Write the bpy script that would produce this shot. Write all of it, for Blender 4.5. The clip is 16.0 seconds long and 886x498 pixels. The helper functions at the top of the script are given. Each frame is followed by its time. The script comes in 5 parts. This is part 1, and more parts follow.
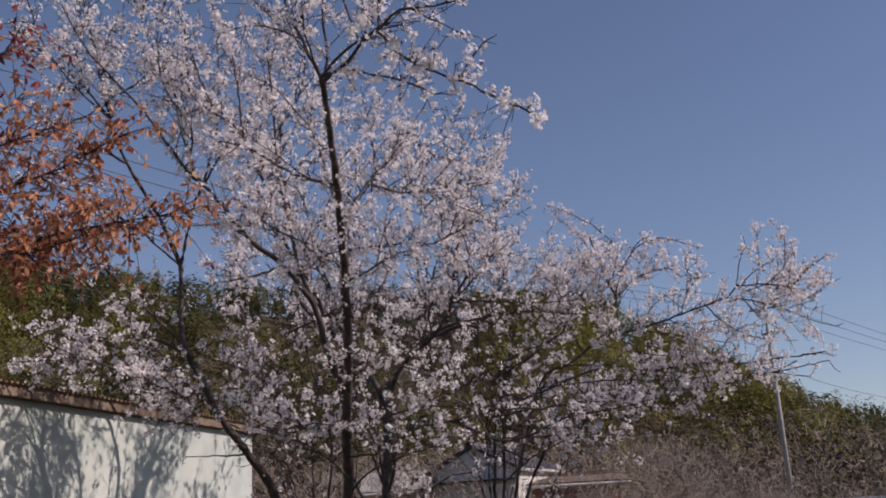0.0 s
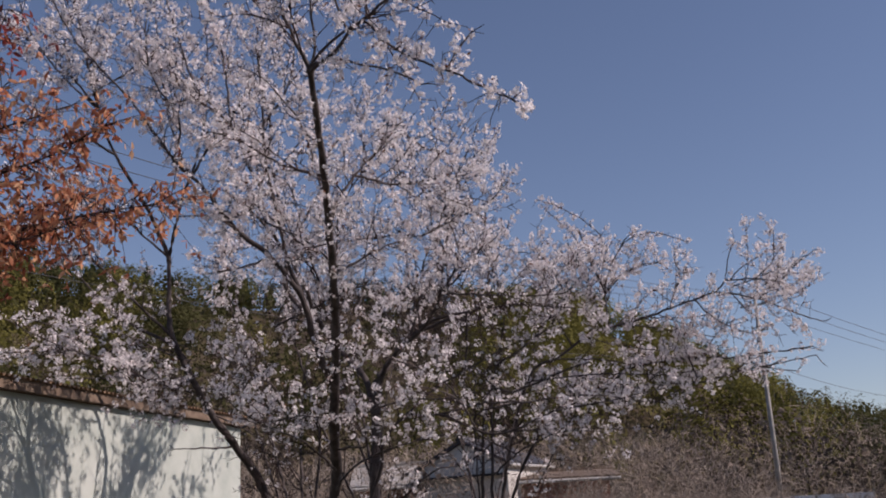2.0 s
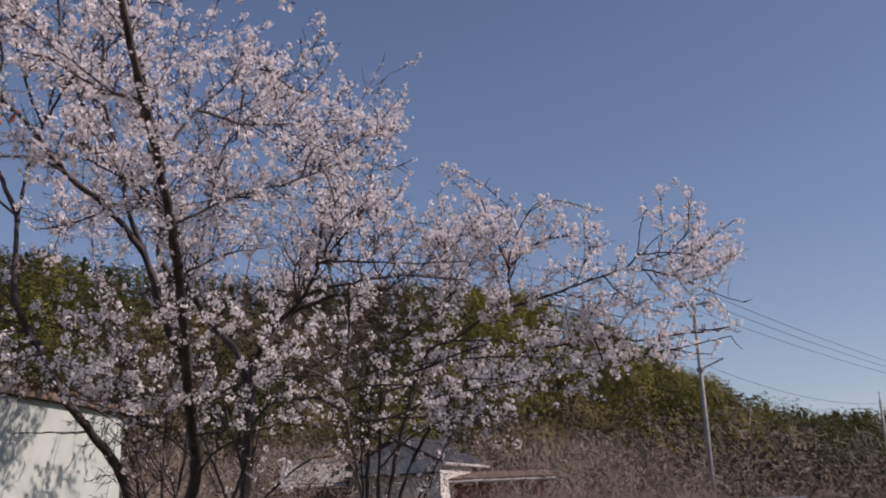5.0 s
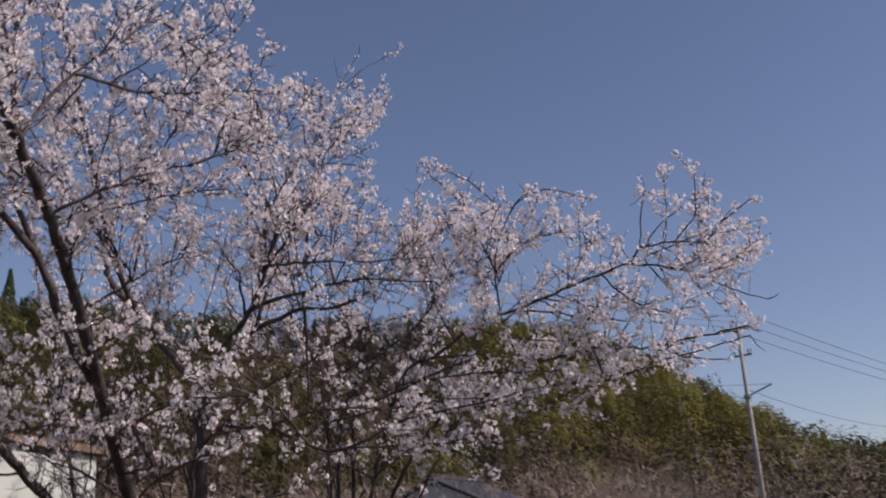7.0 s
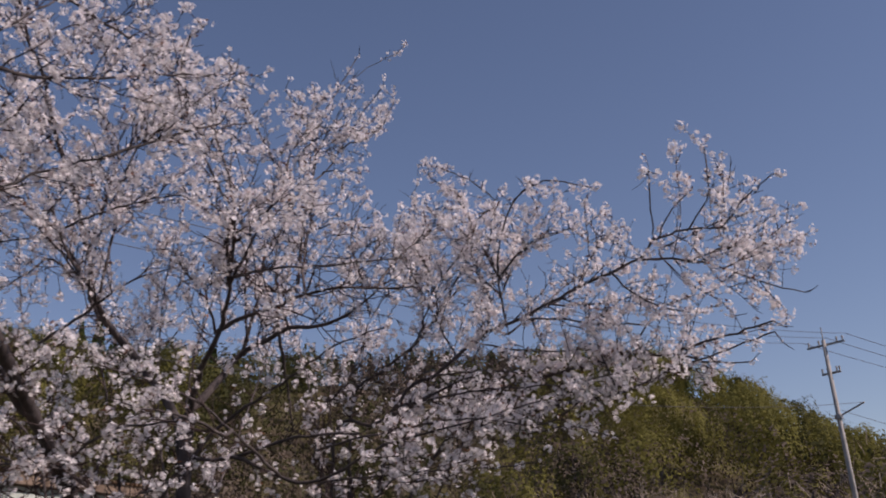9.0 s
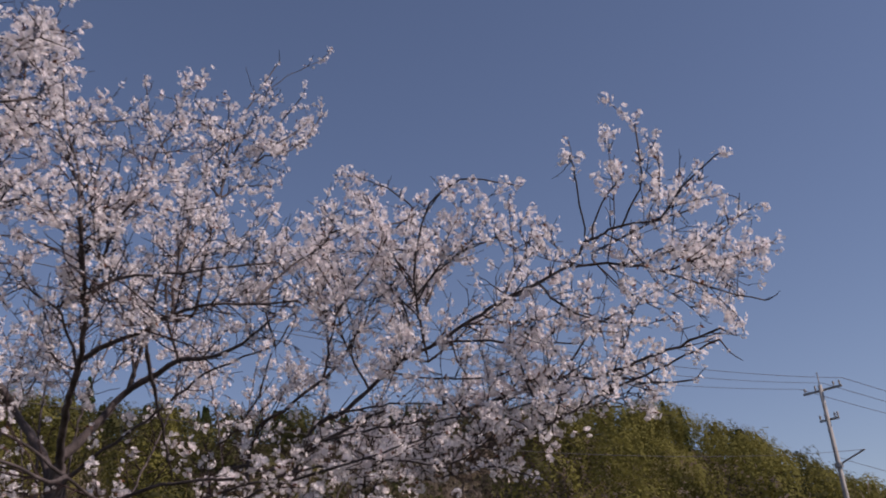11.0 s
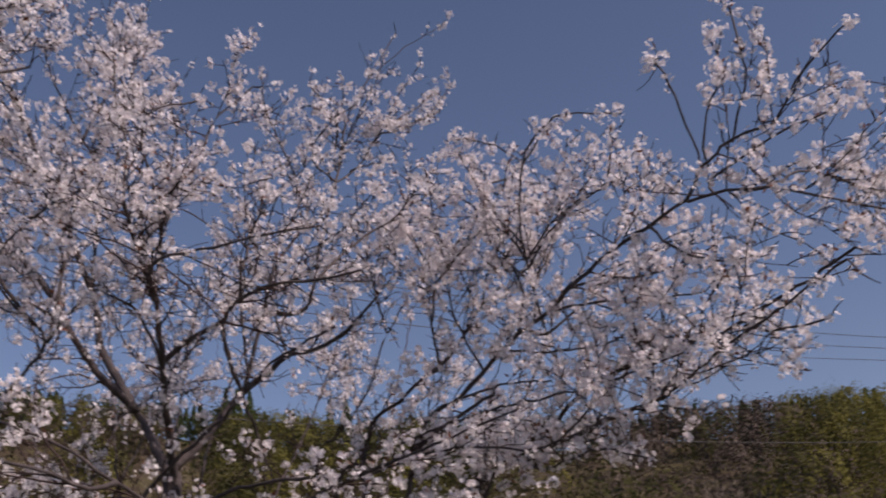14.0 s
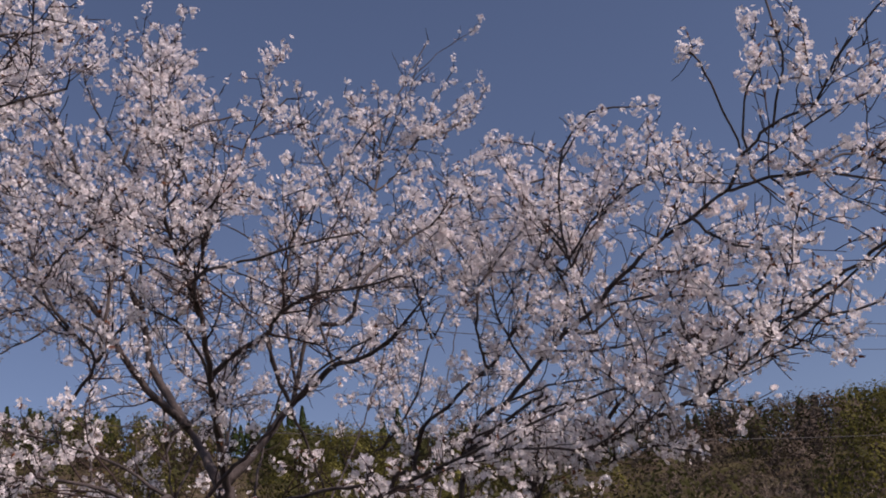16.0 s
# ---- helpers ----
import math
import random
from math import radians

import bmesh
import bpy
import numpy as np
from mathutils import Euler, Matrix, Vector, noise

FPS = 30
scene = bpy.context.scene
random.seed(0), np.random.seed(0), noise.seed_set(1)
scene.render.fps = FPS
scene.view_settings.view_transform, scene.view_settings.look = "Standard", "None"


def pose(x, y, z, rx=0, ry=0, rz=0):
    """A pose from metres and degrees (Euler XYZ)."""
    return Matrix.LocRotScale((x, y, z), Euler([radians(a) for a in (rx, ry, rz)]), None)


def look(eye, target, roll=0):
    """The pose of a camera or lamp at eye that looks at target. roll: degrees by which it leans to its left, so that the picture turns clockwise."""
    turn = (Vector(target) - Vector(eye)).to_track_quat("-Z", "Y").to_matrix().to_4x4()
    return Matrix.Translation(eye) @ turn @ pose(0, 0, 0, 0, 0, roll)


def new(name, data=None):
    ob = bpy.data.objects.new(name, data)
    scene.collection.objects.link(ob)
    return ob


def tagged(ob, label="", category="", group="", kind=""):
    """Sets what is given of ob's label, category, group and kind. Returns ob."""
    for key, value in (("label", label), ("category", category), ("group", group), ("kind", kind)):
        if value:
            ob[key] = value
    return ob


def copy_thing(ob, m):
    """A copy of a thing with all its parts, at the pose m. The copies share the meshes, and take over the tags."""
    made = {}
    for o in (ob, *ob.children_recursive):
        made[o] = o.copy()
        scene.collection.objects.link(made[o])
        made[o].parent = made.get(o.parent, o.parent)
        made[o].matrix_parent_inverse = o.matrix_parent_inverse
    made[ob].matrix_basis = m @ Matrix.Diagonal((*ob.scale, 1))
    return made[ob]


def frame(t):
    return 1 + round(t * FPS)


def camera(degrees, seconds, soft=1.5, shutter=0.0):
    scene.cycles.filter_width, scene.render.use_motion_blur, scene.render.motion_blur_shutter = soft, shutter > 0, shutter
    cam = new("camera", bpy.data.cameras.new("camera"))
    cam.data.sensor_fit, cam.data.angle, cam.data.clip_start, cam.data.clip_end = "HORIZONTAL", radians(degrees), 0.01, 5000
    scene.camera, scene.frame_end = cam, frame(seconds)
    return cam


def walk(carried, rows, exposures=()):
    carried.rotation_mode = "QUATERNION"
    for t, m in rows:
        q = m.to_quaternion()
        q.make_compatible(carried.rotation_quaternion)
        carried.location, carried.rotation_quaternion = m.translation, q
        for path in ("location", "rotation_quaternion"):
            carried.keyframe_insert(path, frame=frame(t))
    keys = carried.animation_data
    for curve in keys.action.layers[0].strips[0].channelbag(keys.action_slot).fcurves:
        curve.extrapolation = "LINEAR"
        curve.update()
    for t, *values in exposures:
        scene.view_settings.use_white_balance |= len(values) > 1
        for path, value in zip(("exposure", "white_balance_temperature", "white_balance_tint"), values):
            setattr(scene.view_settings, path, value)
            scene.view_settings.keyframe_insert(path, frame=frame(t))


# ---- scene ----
cam = camera(47.1, 16.0, soft=1.85, shutter=0.7)
PATH = [
    (0, (0.0, 0.0, 1.55), (0.058, 1.927, 2.081), -3.2),
    (0.5, (0.01, 0.003, 1.557), (0.068, 1.93, 2.087), -3.0),
    (1, (0.017, 0.004, 1.547), (0.078, 1.929, 2.084), -3.5),
    (1.5, (0.016, 0.014, 1.552), (0.09, 1.94, 2.088), -3.0),
    (2, (0.03, 0.027, 1.529), (0.103, 1.957, 2.051), -3.0),
    (2.5, (0.074, 0.055, 1.505), (0.138, 1.987, 2.021), -1.8),
    (3, (0.115, 0.139, 1.495), (0.233, 2.077, 1.974), -3.1),
    (3.5, (0.125, 0.302, 1.485), (0.356, 2.228, 1.97), -3.9),
    (3.7, (0.179, 0.367, 1.477), (0.425, 2.293, 1.955), -4.2),
    (5.8, (1.01, 1.632, 1.489), (1.1, 3.549, 2.053), -1.2),
    (6, (1.098, 1.74, 1.495), (1.167, 3.656, 2.067), -1.4),
    (6.5, (1.22, 2.053, 1.491), (1.304, 3.97, 2.055), -2.5),
    (7, (1.346, 2.391, 1.492), (1.43, 4.298, 2.087), -3.6),
    (7.5, (1.536, 2.684, 1.501), (1.484, 4.574, 2.153), -3.4),
    (8, (1.588, 2.969, 1.508), (1.582, 4.852, 2.181), -3.9),
    (8.5, (1.775, 3.137, 1.477), (1.782, 5.028, 2.126), -5.1),
    (9, (2.026, 3.291, 1.51), (1.95, 5.174, 2.177), -4.6),
    (9.5, (2.129, 3.497, 1.476), (2.109, 5.381, 2.146), -4.8),
    (9.7, (2.164, 3.62, 1.486), (2.15, 5.498, 2.176), -5.5),
    (11.8, (2.866, 4.827, 1.564), (2.687, 6.654, 2.358), -4.8),
    (12, (2.953, 4.928, 1.564), (2.698, 6.742, 2.368), -4.3),
    (12.5, (3.088, 5.151, 1.542), (2.799, 6.952, 2.362), -4.6),
    (13, (3.114, 5.334, 1.554), (2.865, 7.133, 2.39), -5.9),
    (13.5, (3.154, 5.396, 1.566), (2.764, 7.198, 2.341), -5.2),
    (14, (3.166, 5.389, 1.568), (2.652, 7.138, 2.391), -5.5),
    (14.5, (3.168, 5.397, 1.561), (2.579, 7.124, 2.38), -6.3),
    (15, (3.164, 5.429, 1.561), (2.528, 7.147, 2.365), -6.7),
    (15.5, (3.172, 5.422, 1.558), (2.563, 7.132, 2.399), -6.7),
    (16, (3.172, 5.428, 1.55), (2.58, 7.14, 2.397), -7.0),
]
walk(cam, [(t, look(eye, target, roll)) for t, eye, target, roll in PATH], exposures=[(0, 0.02, 7000, 26), (6, 0.02, 7050, 27.5), (11, 0.0, 7100, 28), (14, -0.04, 7150, 29.5), (16, -0.04, 7150, 29.5)])
# ---- light ----
SUN_AZ, SUN_EL = 104.0, 38.0          # degrees: azimuth clockwise from +y, height above the horizon
world = bpy.data.worlds.new("sky")
scene.world = world
world.use_nodes = True
wn = world.node_tree.nodes
sky = wn.new("ShaderNodeTexSky")
sky.sky_type, sky.sun_disc = "NISHITA", False
sky.sun_elevation, sky.sun_rotation = radians(SUN_EL), radians(SUN_AZ)
sky.altitude, sky.air_density, sky.dust_density, sky.ozone_density = 200, 1.0, 0.25, 3.0
wn["Background"].inputs["Strength"].default_value = 0.093
world.node_tree.links.new(sky.outputs["Color"], wn["Background"].inputs["Color"])
sun = new("sun", bpy.data.lights.new("sun", "SUN"))
sun.data.energy, sun.data.angle, sun.data.color = 4.3, radians(0.53), (1.0, 0.945, 0.875)
sd = Vector((math.sin(radians(SUN_AZ)) * math.cos(radians(SUN_EL)), math.cos(radians(SUN_AZ)) * math.cos(radians(SUN_EL)), math.sin(radians(SUN_EL))))
sun.matrix_world = look(sd * 60, (0, 0, 0))


# ---- materials ----
def material(name, stops, scale=4.0, rough=0.8, bump=0.0, bump_scale=30.0, by="noise", detail=6.0, metal=0.0, through_light=0.0, stretch=(1, 1, 1), shine=0.5, spread=0.6):
    """A surface whose colour runs through the stops by noise in object space, by island or by object."""
    m = bpy.data.materials.new(name)
    m.use_nodes = True
    n, l = m.node_tree.nodes, m.node_tree.links
    b = n["Principled BSDF"]
    b.inputs["Roughness"].default_value, b.inputs["Metallic"].default_value = rough, metal
    b.inputs["Specular IOR Level"].default_value = shine
    co = n.new("ShaderNodeTexCoord")
    mp = n.new("ShaderNodeMapping")
    mp.inputs["Scale"].default_value = stretch
    l.new(co.outputs["Object"], mp.inputs["Vector"])
    tx = n.new("ShaderNodeTexNoise")
    tx.inputs["Scale"].default_value, tx.inputs["Detail"].default_value, tx.inputs["Roughness"].default_value = scale, detail, 0.62
    l.new(mp.outputs["Vector"], tx.inputs["Vector"])
    ramp = n.new("ShaderNodeValToRGB")
    el = ramp.color_ramp.elements
    while len(el) < len(stops):
        el.new(0.5)
    lo, hi = (0.3, 0.7) if by == "noise" else (0.0, 1.0)
    for i, c in enumerate(stops):
        el[i].position = lo + (hi - lo) * i / max(1, len(stops) - 1)
        el[i].color = (*c, 1)
    if by == "island":
        geo = n.new("ShaderNodeNewGeometry")
        mix = n.new("ShaderNodeMath")
        mix.operation = "MULTIPLY_ADD"
        mix.inputs[1].default_value, mix.inputs[2].default_value = spread, 0.25 - spread * 0.5
        l.new(geo.outputs["Random Per Island"], mix.inputs[0])
        add = n.new("ShaderNodeMath")
        add.operation = "MULTIPLY_ADD"
        add.inputs[1].default_value = 0.5
        l.new(tx.outputs["Fac"], add.inputs[0])
        l.new(mix.outputs[0], add.inputs[2])
        l.new(add.outputs[0], ramp.inputs["Fac"])
    else:
        l.new(tx.outputs["Fac"], ramp.inputs["Fac"])
    l.new(ramp.outputs["Color"], b.inputs["Base Color"])
    if bump:
        t2 = n.new("ShaderNodeTexNoise")
        t2.inputs["Scale"].default_value, t2.inputs["Detail"].default_value = bump_scale, 5
        l.new(mp.outputs["Vector"], t2.inputs["Vector"])
        bp = n.new("ShaderNodeBump")
        bp.inputs["Strength"].default_value, bp.inputs["Distance"].default_value = bump, 0.02
        l.new(t2.outputs["Fac"], bp.inputs["Height"])
        l.new(bp.outputs["Normal"], b.inputs["Normal"])
    if through_light:
        tr = n.new("ShaderNodeBsdfTranslucent")
        l.new(ramp.outputs["Color"], tr.inputs["Color"])
        mx = n.new("ShaderNodeMixShader")
        mx.inputs["Fac"].default_value = through_light
        l.new(b.outputs["BSDF"], mx.inputs[1])
        l.new(tr.outputs["BSDF"], mx.inputs[2])
        l.new(mx.outputs["Shader"], n["Material Output"].inputs["Surface"])
    return m


BARK = material("cherry_bark", [(0.024, 0.019, 0.020), (0.054, 0.043, 0.043), (0.118, 0.098, 0.095)], 9, 0.85, 0.6, 45, stretch=(1, 1, 0.35))
TWIG = material("twig_bark", [(0.028, 0.020, 0.020), (0.068, 0.048, 0.046)], 14, 0.8, shine=0.08)
# random petal tints; the mauve low stop also stands in for shaded petals
PETAL = material("petal", [(0.66, 0.56, 0.585), (0.85, 0.80, 0.812), (0.94, 0.918, 0.924), (0.97, 0.962, 0.965)], 2.5, 0.65, by="island", through_light=0.46, shine=0.08)
BUD = material("young_leaf", [(0.10, 0.035, 0.02), (0.20, 0.08, 0.045), (0.24, 0.13, 0.07)], 3, 0.6, by="island", through_light=0.35, shine=0.08)
ORANGE = material("orange_leaf", [(0.26, 0.085, 0.06), (0.48, 0.19, 0.11), (0.68, 0.34, 0.20), (0.72, 0.47, 0.30)], 2, 0.55, by="island", through_light=0.5, shine=0.08, spread=0.95)
REDLEAF = material("dark_red_leaf", [(0.14, 0.03, 0.035), (0.28, 0.06, 0.055), (0.36, 0.11, 0.08)], 2, 0.55, by="island", through_light=0.35, shine=0.08)
GRASS = material("dry_grass_ground", [(0.045, 0.036, 0.026), (0.075, 0.058, 0.04), (0.08, 0.072, 0.034), (0.11, 0.086, 0.06)], 0.4, 0.95, 0.6, 12, detail=10, shine=0.08)
CEDAR = material("cedar_foliage", [(0.018, 0.030, 0.012), (0.036, 0.055, 0.02), (0.065, 0.08, 0.03)], 0.25, 0.9, by="island", through_light=0.15, shine=0.08, spread=0.3)
BROAD = material("evergreen_foliage", [(0.030, 0.038, 0.014), (0.055, 0.062, 0.024), (0.08, 0.076, 0.033), (0.11, 0.082, 0.046)], 0.22, 0.85, by="island", through_light=0.35, shine=0.08, spread=0.08)
BAMBOO = material("bamboo_foliage", [(0.064, 0.066, 0.020), (0.12, 0.117, 0.034), (0.18, 0.168, 0.049), (0.18, 0.14, 0.062)], 0.22, 0.8, by="island", through_light=0.35, shine=0.08, spread=0.08)
BARE = material("bare_wood_scrub", [(0.18, 0.145, 0.12), (0.29, 0.24, 0.20), (0.41, 0.355, 0.30)], 0.5, 0.9, by="island", shine=0.08)
TWIGMASS = material("bare_twig_mass", [(0.042, 0.033, 0.027), (0.078, 0.061, 0.051), (0.115, 0.093, 0.077), (0.095, 0.088, 0.042)], 0.2, 0.9, by="island", shine=0.08, spread=0.4)
PLASTER = material("weathered_white_plaster", [(0.31, 0.36, 0.33), (0.41, 0.455, 0.42), (0.47, 0.51, 0.475)], 1.6, 0.9, 0.25, 60)
TIMBER = material("old_brown_timber", [(0.075, 0.05, 0.036), (0.15, 0.105, 0.075), (0.23, 0.175, 0.13)], 5, 0.8, 0.3, 40, stretch=(1, 0.15, 1))
RUSTROOF = material("rusty_roof_sheet", [(0.14, 0.08, 0.045), (0.26, 0.165, 0.095), (0.38, 0.27, 0.17)], 3, 0.7, 0.2, 30)
CONCRETE = material("pole_concrete", [(0.22, 0.215, 0.20), (0.31, 0.30, 0.285), (0.38, 0.37, 0.35)], 3, 0.85, 0.2, 40)
STEEL = material("galvanised_steel", [(0.22, 0.22, 0.22), (0.34, 0.34, 0.34)], 12, 0.5, metal=0.7)
CABLE = material("cable_sheath", [(0.025, 0.025, 0.027), (0.05, 0.05, 0.052)], 12, 0.6)
CERAMIC = material("white_insulator", [(0.42, 0.41, 0.40), (0.55, 0.54, 0.52)], 10, 0.3)
GREYWALL = material("pale_grey_plaster", [(0.48, 0.465, 0.44), (0.58, 0.565, 0.54), (0.65, 0.635, 0.61)], 1.2, 0.9, 0.2, 40)
DARKTILE = material("dark_roof_tile", [(0.022, 0.024, 0.032), (0.04, 0.042, 0.052), (0.06, 0.06, 0.07)], 2.0, 0.7, 0.3, 25, shine=0.3)
REDWOOD = material("red_brown_boards", [(0.13, 0.04, 0.025), (0.23, 0.08, 0.05), (0.28, 0.12, 0.08)], 3, 0.8, 0.2, 30)
DARK = material("dark_opening", [(0.02, 0.02, 0.022), (0.035, 0.035, 0.04)], 4, 0.4)
WHITEPAINT = material("white_car_paint", [(0.72, 0.72, 0.72), (0.78, 0.78, 0.77)], 2, 0.25)
BLUEPAINT = material("blue_car_paint", [(0.05, 0.19, 0.42), (0.07, 0.24, 0.50)], 2, 0.22)
GLASS = material("car_glass", [(0.02, 0.025, 0.03), (0.03, 0.035, 0.04)], 3, 0.08)
RUBBER = material("tyre_rubber", [(0.02, 0.02, 0.02), (0.035, 0.035, 0.035)], 10, 0.85)
CHROME = material("bright_trim", [(0.5, 0.5, 0.5), (0.6, 0.6, 0.6)], 8, 0.25, metal=0.9)
REDLAMP = material("red_lens", [(0.3, 0.02, 0.02), (0.4, 0.03, 0.03)], 8, 0.2)


# ---- mesh helpers ----
def mesh_of(name, verts, faces, mat, smooth=False):
    """A mesh from numpy vertices and equal-sided faces."""
    me = bpy.data.meshes.new(name)
    verts = np.ascontiguousarray(verts, np.float32)
    faces = np.ascontiguousarray(faces, np.int32)
    me.vertices.add(len(verts))
    me.vertices.foreach_set("co", verts.ravel())
    me.loops.add(faces.size)
    me.loops.foreach_set("vertex_index", faces.ravel())
    me.polygons.add(len(faces))
    me.polygons.foreach_set("loop_start", np.arange(0, faces.size, faces.shape[1], dtype=np.int32))
    me.polygons.foreach_set("loop_total", np.full(len(faces), faces.shape[1], np.int32))
    me.update(calc_edges=True)
    me.validate()
    me.materials.append(mat)
    if smooth:
        me.polygons.foreach_set("use_smooth", np.ones(len(faces), bool))
    return me


def part_np(name, verts, faces, mat, parent, label="", smooth=False, kind=""):
    ob = new(name, mesh_of(name, verts, faces, mat, smooth))
    ob.parent = parent
    return tagged(ob, label, kind=kind)


def part(name, bm, mat, parent=None, label="", smooth=False):
    me = bpy.data.meshes.new(name)
    bmesh.ops.recalc_face_normals(bm, faces=bm.faces)
    bm.to_mesh(me)
    bm.free()
    me.materials.append(mat)
    if smooth:
        for p in me.polygons:
            p.use_smooth = True
    ob = new(name, me)
    ob.parent = parent
    return tagged(ob, label)


def thing(name, at, label, category, group="", turn=0.0):
    ob = new(name)
    ob.matrix_world = pose(*at, 0, 0, turn)
    return tagged(ob, label, category, group)


def box(bm, x0, x1, y0, y1, z0, z1, bevel=0.0):
    r = bmesh.ops.create_cube(bm, size=1.0)
    m = Matrix.Translation(((x0 + x1) / 2, (y0 + y1) / 2, (z0 + z1) / 2)) @ Matrix.Diagonal((x1 - x0, y1 - y0, z1 - z0, 1))
    bmesh.ops.transform(bm, matrix=m, verts=r["verts"])
    if bevel:
        es = list({e for v in r["verts"] for e in v.link_edges})
        bmesh.ops.bevel(bm, geom=es, offset=bevel, segments=2, affect="EDGES")
    return bm


def bar(bm, a, b, r0, r1=None, sides=8):
    """A round bar from a to b."""
    a, b = Vector(a), Vector(b)
    r = bmesh.ops.create_cone(bm, cap_ends=True, segments=sides, radius1=r0, radius2=r0 if r1 is None else r1, depth=(b - a).length)
    m = Matrix.Translation((a + b) / 2) @ (b - a).to_track_quat("Z", "Y").to_matrix().to_4x4()
    bmesh.ops.transform(bm, matrix=m, verts=r["verts"])
    return bm


def smooth_path(points, step):
    """Catmull-Rom through the points, sampled about every step metres."""
    p = np.array(points, float)
    q = np.vstack([2 * p[0] - p[1], p, 2 * p[-1] - p[-2]])
    out = []
    for i in range(1, len(q) - 2):
        n = max(2, int(np.linalg.norm(q[i + 1] - q[i]) / step))
        for t in np.arange(n) / n:
            out.append(0.5 * (2 * q[i] + (q[i + 1] - q[i - 1]) * t + (2 * q[i - 1] - 5 * q[i] + 4 * q[i + 1] - q[i + 2]) * t**2 + (3 * q[i] - q[i - 1] - 3 * q[i + 1] + q[i + 2]) * t**3))
    out.append(p[-1])
    return np.array(out)


def tube(path, radii, sides):
    """Vertices and quads of a tube along a path."""
    path, n = np.asarray(path), len(path)
    tan = np.gradient(path, axis=0)
    tan /= np.linalg.norm(tan, axis=1)[:, None] + 1e-9
    ref = np.where(np.abs(tan[:, 2:3]) > 0.9, np.array([[1.0, 0, 0]]), np.array([[0, 0, 1.0]]))
    u = np.cross(tan, ref)
    u /= np.linalg.norm(u, axis=1)[:, None] + 1e-9
    v = np.cross(tan, u)
    a = np.arange(sides) * 2 * np.pi / sides
    ring = u[:, None] * np.cos(a)[None, :, None] + v[:, None] * np.sin(a)[None, :, None]
    verts = (path[:, None] + ring * np.asarray(radii)[:, None, None]).reshape(-1, 3)
    i, j = np.meshgrid(np.arange(n - 1), np.arange(sides), indexing="ij")
    k = (j + 1) % sides
    faces = np.stack([i * sides + j, i * sides + k, (i + 1) * sides + k, (i + 1) * sides + j], -1).reshape(-1, 4)
    return verts, faces


def joined(pieces):
    vs, fs, off = [], [], 0
    for v, f in pieces:
        vs.append(v)
        fs.append(f + off)
        off += len(v)
    return np.concatenate(vs), np.concatenate(fs)


def frames_of(normals, rng):
    """Two axes across each normal, turned by chance."""
    r = rng.normal(size=normals.shape)
    u = np.cross(normals, r)
    u /= np.linalg.norm(u, axis=1)[:, None] + 1e-9
    return u, np.cross(normals, u)


def unit(v):
    return v / (np.linalg.norm(v, axis=-1, keepdims=True) + 1e-9)


def flowers(centres, normals, size, rng):
    """Five-petalled flowers, each petal a cupped quad."""
    n = len(centres)
    u, v = frames_of(normals, rng)
    size = np.asarray(size)[:, None]
    cup = rng.uniform(0.15, 0.75, (n, 1))
    verts = np.empty((n, 5, 4, 3), np.float32)
    for k in range(5):
        a = 2 * np.pi * k / 5 + rng.normal(0, 0.08, (n, 1))
        d, s = u * np.cos(a) + v * np.sin(a), -u * np.sin(a) + v * np.cos(a)
        verts[:, k, 0] = centres + d * size * 0.06
        verts[:, k, 1] = centres + d * size * 0.62 + s * size * 0.36 + normals * size * cup * 0.45
        verts[:, k, 2] = centres + d * size + normals * size * cup * 0.7
        verts[:, k, 3] = centres + d * size * 0.62 - s * size * 0.36 + normals * size * cup * 0.45
    return verts.reshape(-1, 3), np.arange(n * 20).reshape(-1, 4)


def small_flowers(centres, normals, size, rng):
    """Five-petalled flowers, each petal a cupped triangle."""
    n = len(centres)
    u, v = frames_of(normals, rng)
    size = np.asarray(size)[:, None]
    cup = rng.uniform(0.15, 0.75, (n, 1)) * size * 0.6
    verts = np.empty((n, 5, 3, 3), np.float32)
    for k in range(5):
        a = 2 * np.pi * k / 5 + rng.normal(0, 0.08, (n, 1))
        d, s = u * np.cos(a) + v * np.sin(a), -u * np.sin(a) + v * np.cos(a)
        verts[:, k, 0] = centres
        verts[:, k, 1] = centres + (d * 0.86 + s * 0.42) * size + normals * cup
        verts[:, k, 2] = centres + (d * 0.86 - s * 0.42) * size + normals * cup
    return verts.reshape(-1, 3), np.arange(n * 15).reshape(-1, 3)


def leaves(centres, normals, length, rng, width=0.36):
    """Pointed leaves folded along the midrib: two quads each."""
    n = len(centres)
    u, v = frames_of(normals, rng)
    s = np.asarray(length)[:, None]
    c = centres
    verts = np.stack([c, c + u * s * 0.45 + v * s * width + normals * s * 0.10, c + u * s - normals * s * 0.12, c + u * s * 0.45 - v * s * width + normals * s * 0.10, c + u * s * 0.5], 1)
    base = np.arange(n)[:, None] * 5
    faces = np.concatenate([base + np.array([[0, 1, 2, 4]]), base + np.array([[0, 4, 2, 3]])], 0)
    return verts.reshape(-1, 3), faces


